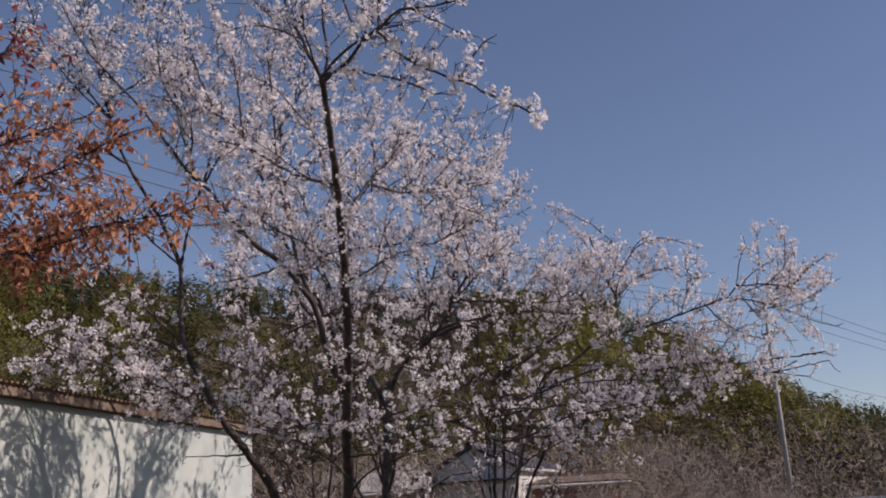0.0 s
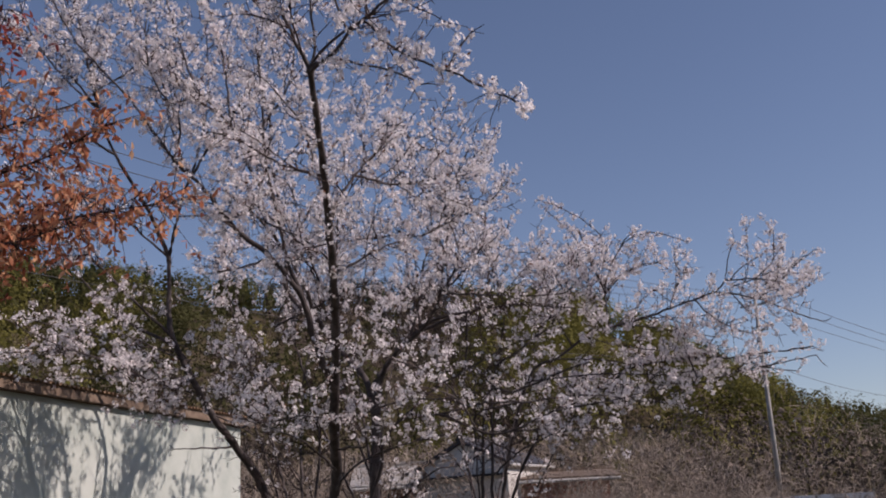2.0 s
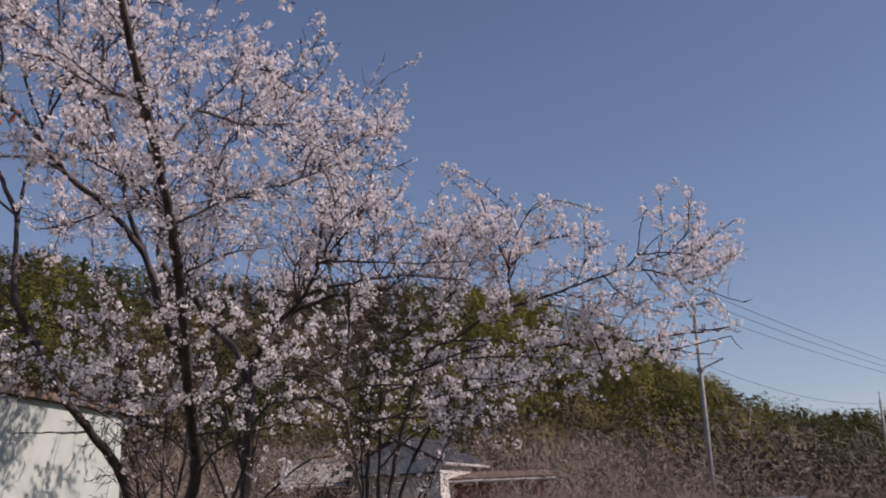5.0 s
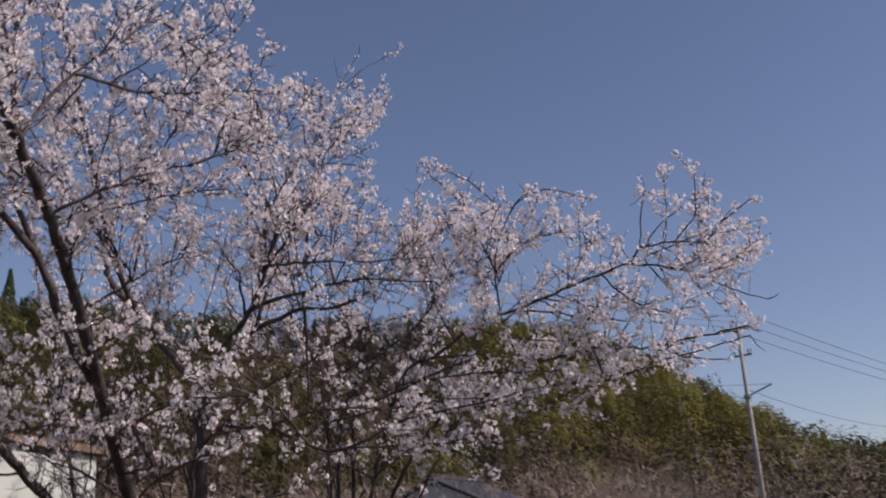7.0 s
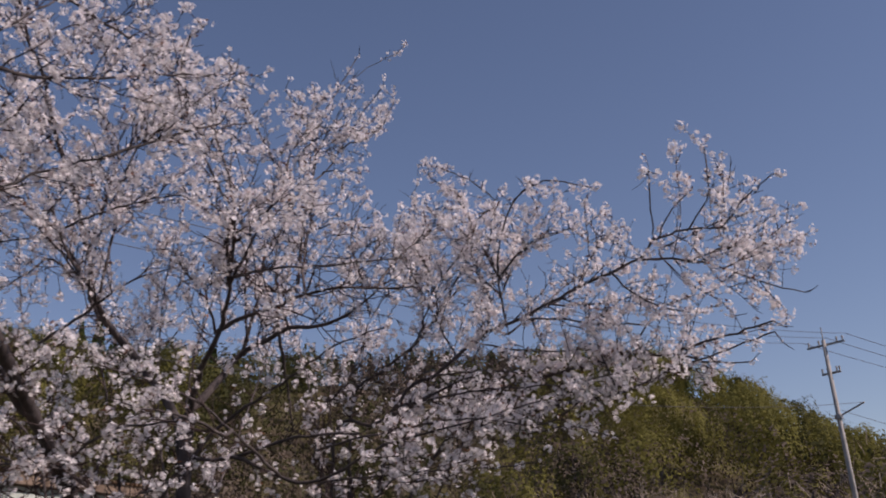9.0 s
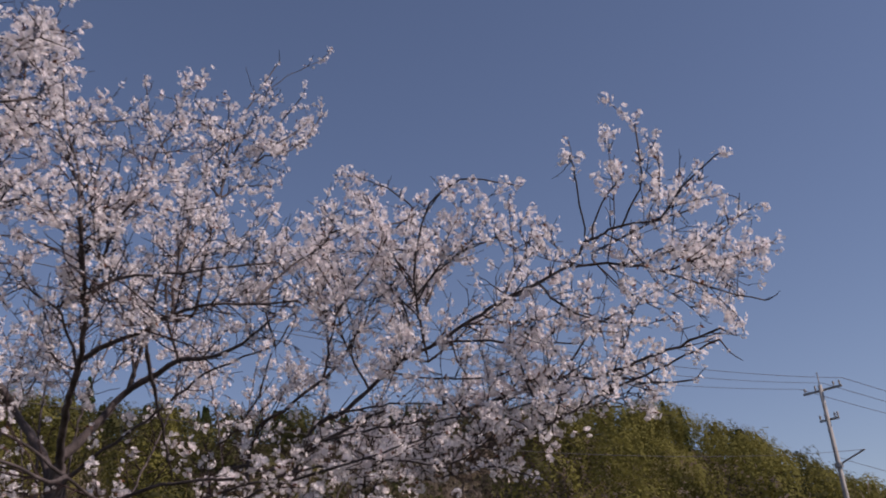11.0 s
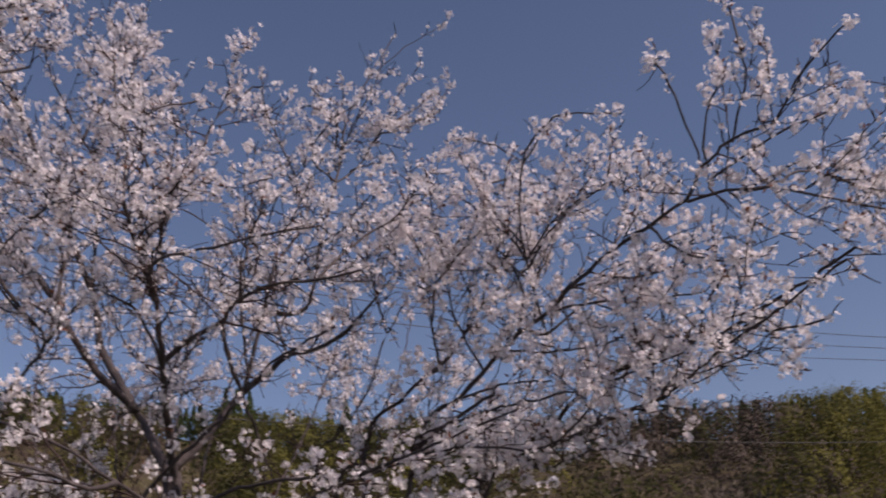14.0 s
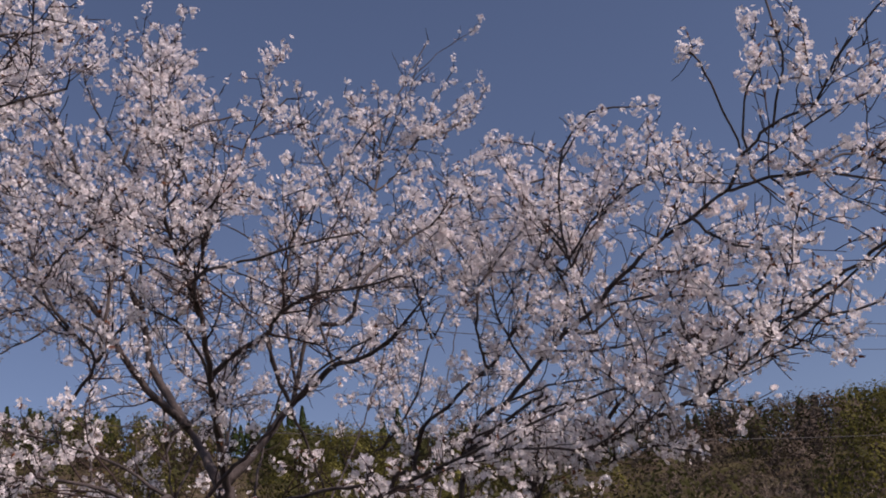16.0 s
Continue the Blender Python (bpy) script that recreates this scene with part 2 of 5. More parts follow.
# ---- ground and hill ----
SKYLINE = [(-180, 4), (-120, 6), (-80, 12), (-60, 15.5), (-44, 17.5), (-38, 17.0), (-28, 15.9), (-24, 15.3), (-20, 14.7), (-14, 14.3), (-9, 13.9), (-2, 13.5), (2, 13.1), (7, 12.8), (10.3, 12.2),
           (12, 11.3), (14, 10.2), (16.2, 8.9), (18.3, 7.4), (20.3, 6.3), (22, 5.6), (24.5, 4.8), (28, 4.5), (31, 4.1), (45, 3.6), (70, 3.2), (110, 3), (180, 4)]
SKY_AZ, SKY_EL = [a for a, _ in SKYLINE], [e for _, e in SKYLINE]
FOOT, RIDGE, TREE_TOP = 58.0, 128.0, 4.5


def ridge_height(az):
    el = np.interp(az, [a for a, _ in SKYLINE], [e for _, e in SKYLINE])
    return np.maximum(1.5 + RIDGE * np.tan(np.radians(el)) - TREE_TOP, 0.5)


def ground_z(x, y):
    az, r = np.degrees(np.arctan2(x, y)), np.hypot(x, y)
    s = np.clip((r - FOOT) / (RIDGE - FOOT), 0, 1)
    h = ridge_height(az) * (0.35 * s + 0.65 * s * s * (3 - 2 * s))
    far = np.clip((r - RIDGE) / 900, 0, 1)
    return h * (1 - 0.55 * far)


radii = np.r_[0.0, np.arange(2, 56, 3.0), np.arange(56, 140, 4.0), 150, 170, 200, 260, 350, 500, 800, 1400, 2400]
azs = np.radians(np.arange(-180, 180, 2.0))
rr, aa = np.meshgrid(radii, azs, indexing="ij")
gx, gy = rr * np.sin(aa), rr * np.cos(aa)
gz = ground_z(gx, gy)
nr, na = rr.shape
i, j = np.meshgrid(np.arange(nr - 1), np.arange(na), indexing="ij")
k = (j + 1) % na
gfaces = np.stack([i * na + j, i * na + k, (i + 1) * na + k, (i + 1) * na + j], -1).reshape(-1, 4)
ground = new("ground", mesh_of("ground", np.stack([gx, gy, gz], -1).reshape(-1, 3), gfaces, GRASS, True))
tagged(ground, "dry spring grass ground rising into a hill", "ground", kind="structure")


# ---- woods on the hill ----
def crown_points(rng, at, height, radius, count, shape):
    """Clump centres and normals of one tree crown."""
    d = unit(rng.normal(size=(count, 3)))
    if shape == "cone":
        h = rng.uniform(0.08, 1, count) ** 0.8
        rad = radius * (1.05 - h) * rng.uniform(0.65, 1.05, count)
        ang = rng.uniform(0, 2 * np.pi, count)
        p = np.stack([rad * np.cos(ang), rad * np.sin(ang), h * height], -1)
        nrm = unit(np.stack([np.cos(ang), np.sin(ang), np.full(count, 0.5)], -1))
    else:
        lump = 1 + 0.35 * np.sin(d[:, 0] * 5 + at[0]) * np.sin(d[:, 1] * 4 + at[1]) + rng.normal(0, 0.05, count)
        p = d * lump[:, None] * np.array([radius, radius, height * 0.42])
        p[:, 2] += height * 0.58
        nrm = d
    return p + at, nrm


def clump_quads(p, nrm, size, rng, twiggy=False):
    n = len(p)
    if twiggy:
        u = unit(nrm * 0.6 + rng.normal(0, 0.7, nrm.shape) + np.array([0, 0, 0.35]))
        v, _ = frames_of(u, rng)
        s, w = (size * rng.uniform(0.6, 1.5, n))[:, None], rng.uniform(0.007, 0.016, (n, 1))
        verts = np.stack([p - u * s - v * w, p - u * s + v * w, p + u * s + v * w * 0.4, p + u * s - v * w * 0.4], 1)
        return verts.reshape(-1, 3), np.arange(n * 4).reshape(-1, 4)
    nrm = unit(nrm + rng.normal(0, 0.13, nrm.shape))
    u, v = frames_of(nrm, rng)
    s = (size * rng.uniform(0.6, 1.4, n))[:, None]
    w = s * rng.uniform(0.5, 0.9, (n, 1))
    verts = np.stack([p - u * s, p + v * w * 0.8 + nrm * s * 0.15, p + u * s, p - v * w + nrm * s * 0.1], 1)
    return verts.reshape(-1, 3), np.arange(n * 4).reshape(-1, 4)


def woods(name, label, mat, rng, spots, height, radius, count, size, shape, over=0.0, twiggy=False):
    """Many crowns of loose clumps of leaves or twigs."""
    ps, ns, ss = [], [], []
    for x, y in spots:
        k = rng.uniform(0.7, 1.25)
        at = np.array([x, y, float(ground_z(np.array(x), np.array(y))) - 0.3])
        room = 1.5 + math.hypot(x, y) * math.tan(radians(float(np.interp(math.degrees(math.atan2(x, y)), SKY_AZ, SKY_EL)))) - at[2]
        k = min(k, room / height * rng.uniform(0.85, 1.03) + over)
        if k < 0.2:
            continue
        wide = radius * k * rng.uniform(0.85, 1.15)
        p, nrm = crown_points(rng, at, height * k, wide, count, shape)
        ps.append(p)
        ns.append(nrm)
        ss.append(np.full(len(p), size * min(1.0, max(0.45, k)) * (1.3 if math.hypot(x, y) > 106 else 1.0)))
    v, f = clump_quads(np.concatenate(ps), np.concatenate(ns), np.concatenate(ss), rng, twiggy)
    ob = new(name, mesh_of(name, v, f, mat))
    return tagged(ob, label, "trees", kind="stuff")


rng = np.random.default_rng(5)


def spots_in(az0, az1, r0, r1, spacing, chance=lambda a, r: 1.0):
    out = []
    r = r0
    while r < r1:
        n = int(np.radians(az1 - az0) * r / spacing)
        for a in np.linspace(az0, az1, max(2, n)):
            if rng.random() < chance(a, r):
                b, q = np.radians(a + rng.normal(0, 0.25 * spacing / r * 57)), r + rng.normal(0, spacing * 0.3)
                out.append((q * np.sin(b), q * np.cos(b)))
        r += spacing
    return out


bamboo_share = lambda a: np.interp(a, [-44, -34, -24, -18, -14, -11, 0, 6, 14, 20, 24], [0.2, 0.3, 0.4, 0.35, 0.2, 0.1, 0.12, 0.75, 0.85, 0.5, 0.0])
patch = lambda a, r: 0.5 + 0.5 * math.sin(a * 0.55 + r * 0.11) * math.sin(a * 0.23 - r * 0.17 + 1.3)
low_bare = lambda a, r: np.interp(a, [-44, -30, -22, -12, -8, 1, 5, 12, 30], [0.5, 0.7, 0.9, 1.0, 0.5, 0.45, 0.95, 0.7, 0.0]) * np.interp(r, np.interp(a, [-30, -24, -16, -8, 2, 5, 7, 12], [104, 76, 72, 90, 104, 92, 79, 74]) + np.array([0.0, 14.0]), [1.0, 0.05])
brown_top = lambda a: np.interp(a, [-9, -6, 2, 4.5], [0, 1, 1, 0])             # here the leafless woods stand above the evergreens
high_bare = lambda r: np.interp(r, [66, 70, 88, 95], [0.5, 0.12, 0.12, 0.9])
bare_share = lambda a, r: min(1.0, (low_bare(a, r) * (1 - brown_top(a)) + high_bare(r) * brown_top(a)) * (0.7 + 0.6 * patch(a, r)))
woods("bamboo_grove", "yellow-green bamboo and young leaves covering the hill slope", BAMBOO, rng,
      spots_in(-38, 24, 62, 126, 3.6, lambda a, r: bamboo_share(a) * (1 - bare_share(a, r))), 7.5, 2.4, 1300, 0.128, "round")
woods("evergreen_woods", "dark evergreen broadleaf woods on the hill", BROAD, rng,
      spots_in(-52, 34, 66, 124, 4.6, lambda a, r: 0.95 * (1 - bamboo_share(a)) * (1 - bare_share(a, r)) if r < 108 else 0.9 * (1 - 0.6 * bamboo_share(a)) * (1 - 0.7 * brown_top(a))), 7.0, 2.8, 640, 0.18, "round")
woods("cedar_woods", "dark cedar trees along the hill ridge", CEDAR, rng,
      spots_in(-54, 36, 116, 134, 4.0, lambda a, r: (0.6 if a < 9 or a > 17 else 0.3)), 8.0, 1.9, 420, 0.26, "cone")
woods("ridge_firs", "tall pointed firs standing above the ridge", CEDAR, rng,
      [(128 * math.sin(radians(a)), 128 * math.cos(radians(a))) for a in (-27.2, -26.6, -25.9, -30.5, -21.5, -20.6)], 10, 1.9, 700, 0.2, "cone", 0.3)
woods("ridge_tree", "single round dark tree on the falling ridge", CEDAR, rng,
      [(127 * math.sin(radians(16.6)), 127 * math.cos(radians(16.6)))], 5.5, 1.6, 900, 0.12, "round", 0.75)
woods("bare_woods", "grey-brown leafless scrub and trees on the lower hill", BARE, rng,
      spots_in(-40, 40, 44, 64, 2.8, lambda a, r: 0.8 if a < 19 else 0.3) + spots_in(-34, 24, 66, 96, 5.5, bare_share), 4.6, 2.1, 700, 0.24, "round", 0.0, True)
woods("leafless_woods", "dense brown leafless woods covering the hillside", TWIGMASS, rng,
      spots_in(-46, 34, 60, 126, 4.2, bare_share) + spots_in(2, 21, 50, 60, 3.4, lambda a, r: 0.8), 5.6, 2.6, 640, 0.13, "round")


# ---- cherry trees ----
SHOOTS, BRANCHES = 8.0, 5.0           # per metre of limb


class Growth:
    """Collects the wood and the blossoms of one tree."""

    def __init__(self, seed, low, stout=1.0):
        self.stout = stout
        self.rng, self.limbs, self.twigs, self.umbels, self.low = np.random.default_rng(seed), [], [], [], low

    def limb(self, r0, r1, density, *points):
        rng = self.rng
        if self.limbs and points[0][2] > 0.05:
            wood = np.concatenate([q for q, _ in self.limbs])
            gap = np.linalg.norm(wood - points[0], axis=1) + 2 * np.maximum(0, wood[:, 2] - points[0][2])
            if 0.02 < gap.min() < 0.9:
                points = (tuple(wood[gap.argmin()]),) + points      # grow out of the nearest wood below
        path = smooth_path(points, 0.07)
        n = len(path)
        s = np.linspace(0, 1, n)
        path[1:-1] += rng.normal(0, 0.004, (n - 2, 3))
        fine = r0 < 0.007
        if r0 < 0.03:
            r0, r1 = r0 * self.stout, r1 * (0.4 + 0.6 * self.stout)
        rad = r0 + (r1 - r0) * s ** (0.9 if r0 > 0.034 else 0.65)
        rad = rad * (1 + 0.06 * rng.normal(size=n))
        self.limbs.append((path, rad))
        length = np.linalg.norm(np.diff(path, axis=0), axis=1).sum()
        tan = unit(np.gradient(path, axis=0))
        if density == 0:
            return
        tip_only, density = density < 0, abs(density)
        start = 0.66 if tip_only else 0.45 if r0 > 0.0235 else 0.2
        count = int(length * SHOOTS * (1.7 if fine else 1.0) * min(density, 1.5) * ((1 - start) / 0.8 if tip_only else 1))
        for t in np.sort(rng.uniform(start, 1.0, count)):
            i = min(n - 1, int(t * (n - 1)))
            self.shoot(path[i], tan[i], rng.uniform(0.10, 0.46) * (1.12 - 0.75 * t) * (0.3 if tip_only else 0.42 if fine else 1.0), min(rad[i] * 0.6, 0.006))
        if not tip_only and not fine:
            for t in rng.uniform(start, 0.92, rng.poisson(length * BRANCHES * min(density, 1.4))):
                i = min(n - 1, int(t * (n - 1)))
                self.branch(path[i], tan[i], rng.uniform(0.40, 0.9) * (1.1 - 0.7 * t), min(rad[i] * 0.6, 0.0075))
        self.shoot(path[-1], tan[-1], rng.uniform(0.05, 0.14), min(rad[-1], 0.005))
        if r0 <= 0.0235:
            self.blossom(path, 0.7 if tip_only else 0.6, 0.12, 0.85)

    def curve(self, p, d, length, lift):
        k = max(4, int(length / 0.055))
        rng, out, d = self.rng, [np.array(p)], np.array(d)
        for _ in range(k):
            d = unit(d + rng.normal(0, 0.15, 3) + np.array([0, 0, lift]))
            out.append(out[-1] + d * length / k)
        return np.array(out)

    def branch(self, p, tangent, length, r):
        """A slender side branch that leaves its limb mostly across the row and bends upwards."""
        rng = self.rng
        side = rng.normal(size=3) * np.array([0.75, 1.35, 0.6])
        side = unit(side - tangent * (side @ tangent))
        d = unit(tangent * rng.uniform(0.45, 0.9) + side * 0.8 + np.array([0, 0, 0.1]))
        path = self.curve(p, d, length, 0.02)
        self.twigs.append((path, np.linspace(r, 0.0022, len(path))))
        tan = unit(np.gradient(path, axis=0))
        for t in np.arange(0.3, 1.0, 0.085 / length):
            i = int(t * (len(path) - 1))
            self.shoot(path[i], tan[i], rng.uniform(0.08, 0.30) * (1.15 - 0.6 * t), 0.0038)
        self.blossom(path, 0.5, 0.09, 0.85)

    def shoot(self, p, tangent, length, r):
        rng = self.rng
        side = rng.normal(size=3)
        side = unit(side - tangent * (side @ tangent))
        d = unit(tangent * rng.uniform(0.3, 0.9) + side * 0.85 + np.array([0, 0, 0.12]))
        path = self.curve(p, d, length, 0.015)
        self.twigs.append((path, np.linspace(min(r, 0.0048), 0.0019, len(path))))
        full = rng.choice([0.3, 0.85, 1.0], p=[0.1, 0.45, 0.45])
        self.blossom(path, 0.45, 0.07, full)
        tan = unit(np.gradient(path, axis=0))
        for t in np.arange(0.2, 1.0, 0.09 / max(length, 0.1)):
            if rng.random() < 0.55:
                i = int(t * (len(path) - 1))
                side = rng.normal(size=3)
                d = unit(tan[i] * 0.55 + unit(side) * 0.7 + np.array([0, 0, 0.2]))
                tw = self.curve(path[i], d, rng.uniform(0.04, 0.18), 0.04)
                self.twigs.append((tw, np.linspace(0.0028, 0.0017, len(tw))))
                self.blossom(tw, 0.6, 0.07, full * 0.85)

    def blossom(self, path, begin, gap, share):
        seg = np.linalg.norm(np.diff(path, axis=0), axis=1)
        total = seg.sum()
        at = np.r_[0, np.cumsum(seg)]
        for q in np.r_[np.arange(begin * total, total - gap * 0.6, gap), total]:
            q = min(total, q + self.rng.normal(0, gap * 0.3))
            if self.rng.random() < share:
                self.umbels.append([np.interp(q, at, path[:, c]) for c in range(3)])

    def finish(self, tree):
        rng = self.rng
        base = np.array(tree.matrix_world.translation)
        for path, rad in self.limbs:
            v, f = tube(path - base, rad, 10 if rad[0] > 0.02 else 7)
            part_np("trunk" if rad[0] >= 0.05 else "limb", v, f, BARK, tree, smooth=True)
        v, f = joined([tube(p - base, r, 3) for p, r in self.twigs])
        part_np("twig_mass", v, f, TWIG, tree, "thin dark twigs", kind="stuff")
        u = np.array(self.umbels)
        share = np.interp(u[:, 2], [1.4, self.low, self.low + 0.8], [0.07, 0.19, 0.68])
        share = share * np.where((u[:, 1] > 10.5) & (u[:, 0] < 1.2), np.interp(u[:, 2], [3.2, 4.1], [0.15, 1.0]), 1.0)   # the shaded far side flowers less
        u = u[rng.random(len(u)) < share]
        k = np.clip(rng.poisson(rng.choice([3, 7, 12], len(u), p=[0.35, 0.4, 0.25])), 1, 18)
        idx = np.repeat(np.arange(len(u)), k)
        d = unit(rng.normal(size=(len(idx), 3)) + np.array([0, 0, -0.1]))
        c = u[idx] - base + d * rng.uniform(0.012, 0.036, (len(idx), 1)) * (0.60 + 0.05 * k[idx, None])
        nrm = unit(d + rng.normal(0, 0.35, d.shape))
        size = rng.choice([0.0105, 0.0135, 0.016, 0.018], len(idx), p=[0.2, 0.3, 0.3, 0.2]) * rng.uniform(0.92, 1.08, len(idx))
        near = u[idx, 1] < 9.6
        for pick, make in ((near, flowers), (~near, small_flowers)):
            v, f = make(c[pick], nrm[pick], size[pick], rng)
            part_np("blossom_mass", v, f, PETAL, tree, "pale pink-white cherry blossoms in full bloom", kind="stuff")
        pick = np.repeat(u[rng.random(len(u)) < 0.30] - base, 2, axis=0)
        d = unit(rng.normal(size=pick.shape) + np.array([0, 0, 0.3]))
        v, f = leaves(pick + d * 0.012, unit(rng.normal(size=pick.shape)), rng.uniform(0.020, 0.040, len(pick)), rng, 0.2)
        part_np("young_foliage", v, f, BUD, tree, "small bronze young leaves", kind="stuff")


def limbs_of_tree_1(limb):
    limb(0.0660, 0.0195, 0.5, (-1.10, 10.70, 0.00), (-1.12, 10.65, 0.90), (-0.77, 10.30, 1.89), (-0.70, 9.50, 2.49), (-0.60, 8.60, 2.92), (-0.54, 7.75, 3.36), (-0.51, 6.95, 3.67), (-0.49, 6.30, 3.86), (-0.50, 5.70, 4.21))
    limb(0.0111, 0.0040, 1, (-0.50, 5.70, 4.21), (-0.58, 5.60, 4.37), (-0.67, 5.50, 4.55), (-0.72, 5.40, 4.76))
    limb(0.0090, 0.0040, 1, (-0.50, 5.70, 4.21), (-0.47, 5.70, 4.42), (-0.50, 5.70, 4.65), (-0.47, 5.70, 4.96))
    limb(0.0105, 0.0040, 1.0, (-0.50, 5.70, 4.21), (-0.35, 5.50, 4.23), (-0.21, 5.30, 4.29), (-0.11, 5.20, 4.31), (-0.02, 5.10, 4.34), (0.18, 5.00, 4.31), (0.45, 4.90, 4.31))
    limb(0.0069, 0.0040, 1.2, (-0.52, 5.70, 4.24), (-0.18, 5.40, 4.37), (0.02, 5.15, 4.06), (0.28, 4.80, 3.76), (0.45, 4.45, 3.50), (0.57, 4.10, 3.26))
    limb(0.0060, 0.0040, 1.0, (0.28, 4.80, 3.76), (0.32, 4.80, 3.85), (0.42, 4.80, 3.98))
    limb(0.0069, 0.0040, 1.5, (-0.52, 5.70, 4.24), (-0.35, 5.50, 4.20), (-0.18, 5.35, 4.08), (0.02, 5.20, 3.95), (0.15, 5.10, 3.83))
    limb(0.0082, 0.0040, 1, (-0.25, 5.40, 4.31), (-0.31, 5.40, 4.48), (-0.37, 5.40, 4.67))
    limb(0.0082, 0.0040, 1, (-0.13, 5.20, 4.29), (-0.13, 5.20, 4.43), (-0.09, 5.20, 4.61))
    limb(0.0109, 0.0040, 1, (-0.52, 6.55, 3.84), (-0.68, 6.60, 3.91), (-0.88, 6.80, 4.06), (-1.17, 7.00, 4.32), (-1.42, 7.20, 4.46))
    limb(0.0109, 0.0040, 1, (-0.52, 7.10, 3.63), (-0.45, 7.20, 3.87), (-0.33, 7.30, 4.10), (-0.11, 7.50, 4.42), (-0.01, 7.70, 4.66))
    limb(0.0095, 0.0040, 1, (-0.54, 7.60, 3.41), (-0.36, 7.60, 3.50), (-0.12, 7.70, 3.65), (0.17, 7.80, 3.75))
    limb(0.0759, 0.0208, 0.4, (-1.15, 10.90, 0.00), (-1.30, 11.20, 0.80), (-1.63, 11.50, 1.97), (-1.87, 11.10, 2.43), (-2.08, 10.80, 2.77), (-2.35, 10.50, 3.36), (-2.43, 10.40, 3.64), (-2.45, 10.40, 4.31))
    limb(0.0204, 0.0052, 1, (-2.46, 10.40, 4.37), (-2.62, 10.20, 4.81), (-2.90, 9.90, 5.35), (-3.03, 9.70, 5.77), (-3.13, 9.50, 6.37), (-3.20, 9.30, 6.84), (-3.30, 9.20, 7.23))
    limb(0.0177, 0.0046, 1, (-2.46, 10.40, 4.37), (-2.30, 10.20, 4.86), (-2.15, 10.00, 5.10), (-1.75, 9.60, 5.48), (-1.37, 9.20, 5.60))
    limb(0.0163, 0.0040, 0.42, (-2.43, 10.50, 3.47), (-2.76, 10.30, 3.63), (-2.94, 10.00, 3.77), (-3.16, 9.70, 4.05), (-3.24, 9.40, 4.26))
    limb(0.0136, 0.0040, 0.42, (-2.44, 10.40, 3.56), (-2.80, 10.20, 3.92), (-3.09, 9.80, 4.25), (-3.33, 9.50, 4.41), (-3.66, 9.20, 4.50))
    limb(0.0109, 0.0040, 0.42, (-2.17, 10.80, 2.95), (-2.52, 10.30, 3.05), (-2.95, 9.80, 3.22), (-3.30, 9.40, 3.34), (-3.57, 9.00, 3.49))
    limb(0.0095, 0.0040, 0.42, (-2.27, 10.70, 3.09), (-2.89, 10.60, 3.29), (-3.42, 10.40, 3.40), (-3.97, 10.20, 3.34))
    limb(0.0082, 0.0040, 0.42, (-2.32, 10.50, 3.30), (-2.68, 9.80, 3.43), (-3.02, 9.30, 3.49), (-3.27, 9.00, 3.50))
    limb(0.0109, 0.0040, 0.05, (-1.87, 11.10, 2.43), (-2.07, 10.90, 2.42), (-2.44, 10.70, 2.41))
    limb(0.0068, 0.0040, 0.3, (-2.08, 10.80, 2.77), (-1.77, 10.90, 2.61), (-1.37, 11.00, 2.31), (-1.15, 11.10, 2.01))
    limb(0.0264, 0.0065, 0.9, (-0.67, 8.90, 2.77), (-0.79, 8.60, 3.12), (-0.86, 8.40, 3.43), (-1.09, 8.20, 3.73), (-1.36, 8.10, 3.96), (-1.60, 8.00, 4.28), (-1.83, 7.90, 4.51), (-2.19, 7.90, 5.05))
    limb(0.0095, 0.0040, 1, (-1.36, 8.10, 3.96), (-1.52, 8.00, 4.04), (-1.82, 7.90, 4.02))
    limb(0.0177, 0.0052, 1, (-0.86, 8.40, 3.43), (-0.97, 8.30, 3.75), (-1.04, 8.10, 4.19), (-1.11, 8.00, 4.51), (-1.11, 7.90, 4.97), (-1.14, 7.80, 5.39))
    limb(0.0109, 0.0040, 1, (-1.04, 8.10, 4.19), (-1.18, 7.90, 4.33), (-1.33, 7.70, 4.70), (-1.57, 7.50, 4.97), (-1.71, 7.40, 5.37), (-1.78, 7.30, 5.67))
    limb(0.0082, 0.0040, 1, (-1.33, 7.70, 4.70), (-1.38, 7.70, 5.15), (-1.45, 7.60, 5.56), (-1.57, 7.50, 5.82))
    limb(0.0109, 0.0040, 1, (-0.51, 7.00, 3.69), (-0.69, 7.20, 4.42), (-0.90, 7.20, 4.76), (-1.03, 7.20, 4.90))
    limb(0.0204, 0.0065, 0.5, (-0.80, 10.60, 1.00), (-0.34, 10.30, 1.99), (-0.27, 10.10, 2.30), (-0.06, 10.00, 2.55), (0.29, 9.90, 2.55), (0.73, 9.80, 2.63), (1.15, 9.70, 2.60))
    limb(0.0109, 0.0040, 0.5, (-0.06, 10.00, 2.55), (0.25, 9.90, 2.80), (0.64, 9.80, 2.99), (1.02, 9.60, 3.15), (1.40, 9.50, 3.23))
    limb(0.0109, 0.0040, 0.3, (0.29, 9.90, 2.55), (0.81, 9.70, 2.32), (1.33, 9.50, 2.48), (1.83, 9.30, 2.54), (2.28, 9.20, 2.61))
    limb(0.0109, 0.0040, 0.6, (-0.70, 10.50, 1.20), (0.10, 10.10, 1.96), (0.54, 10.00, 2.09), (0.81, 9.80, 2.28))
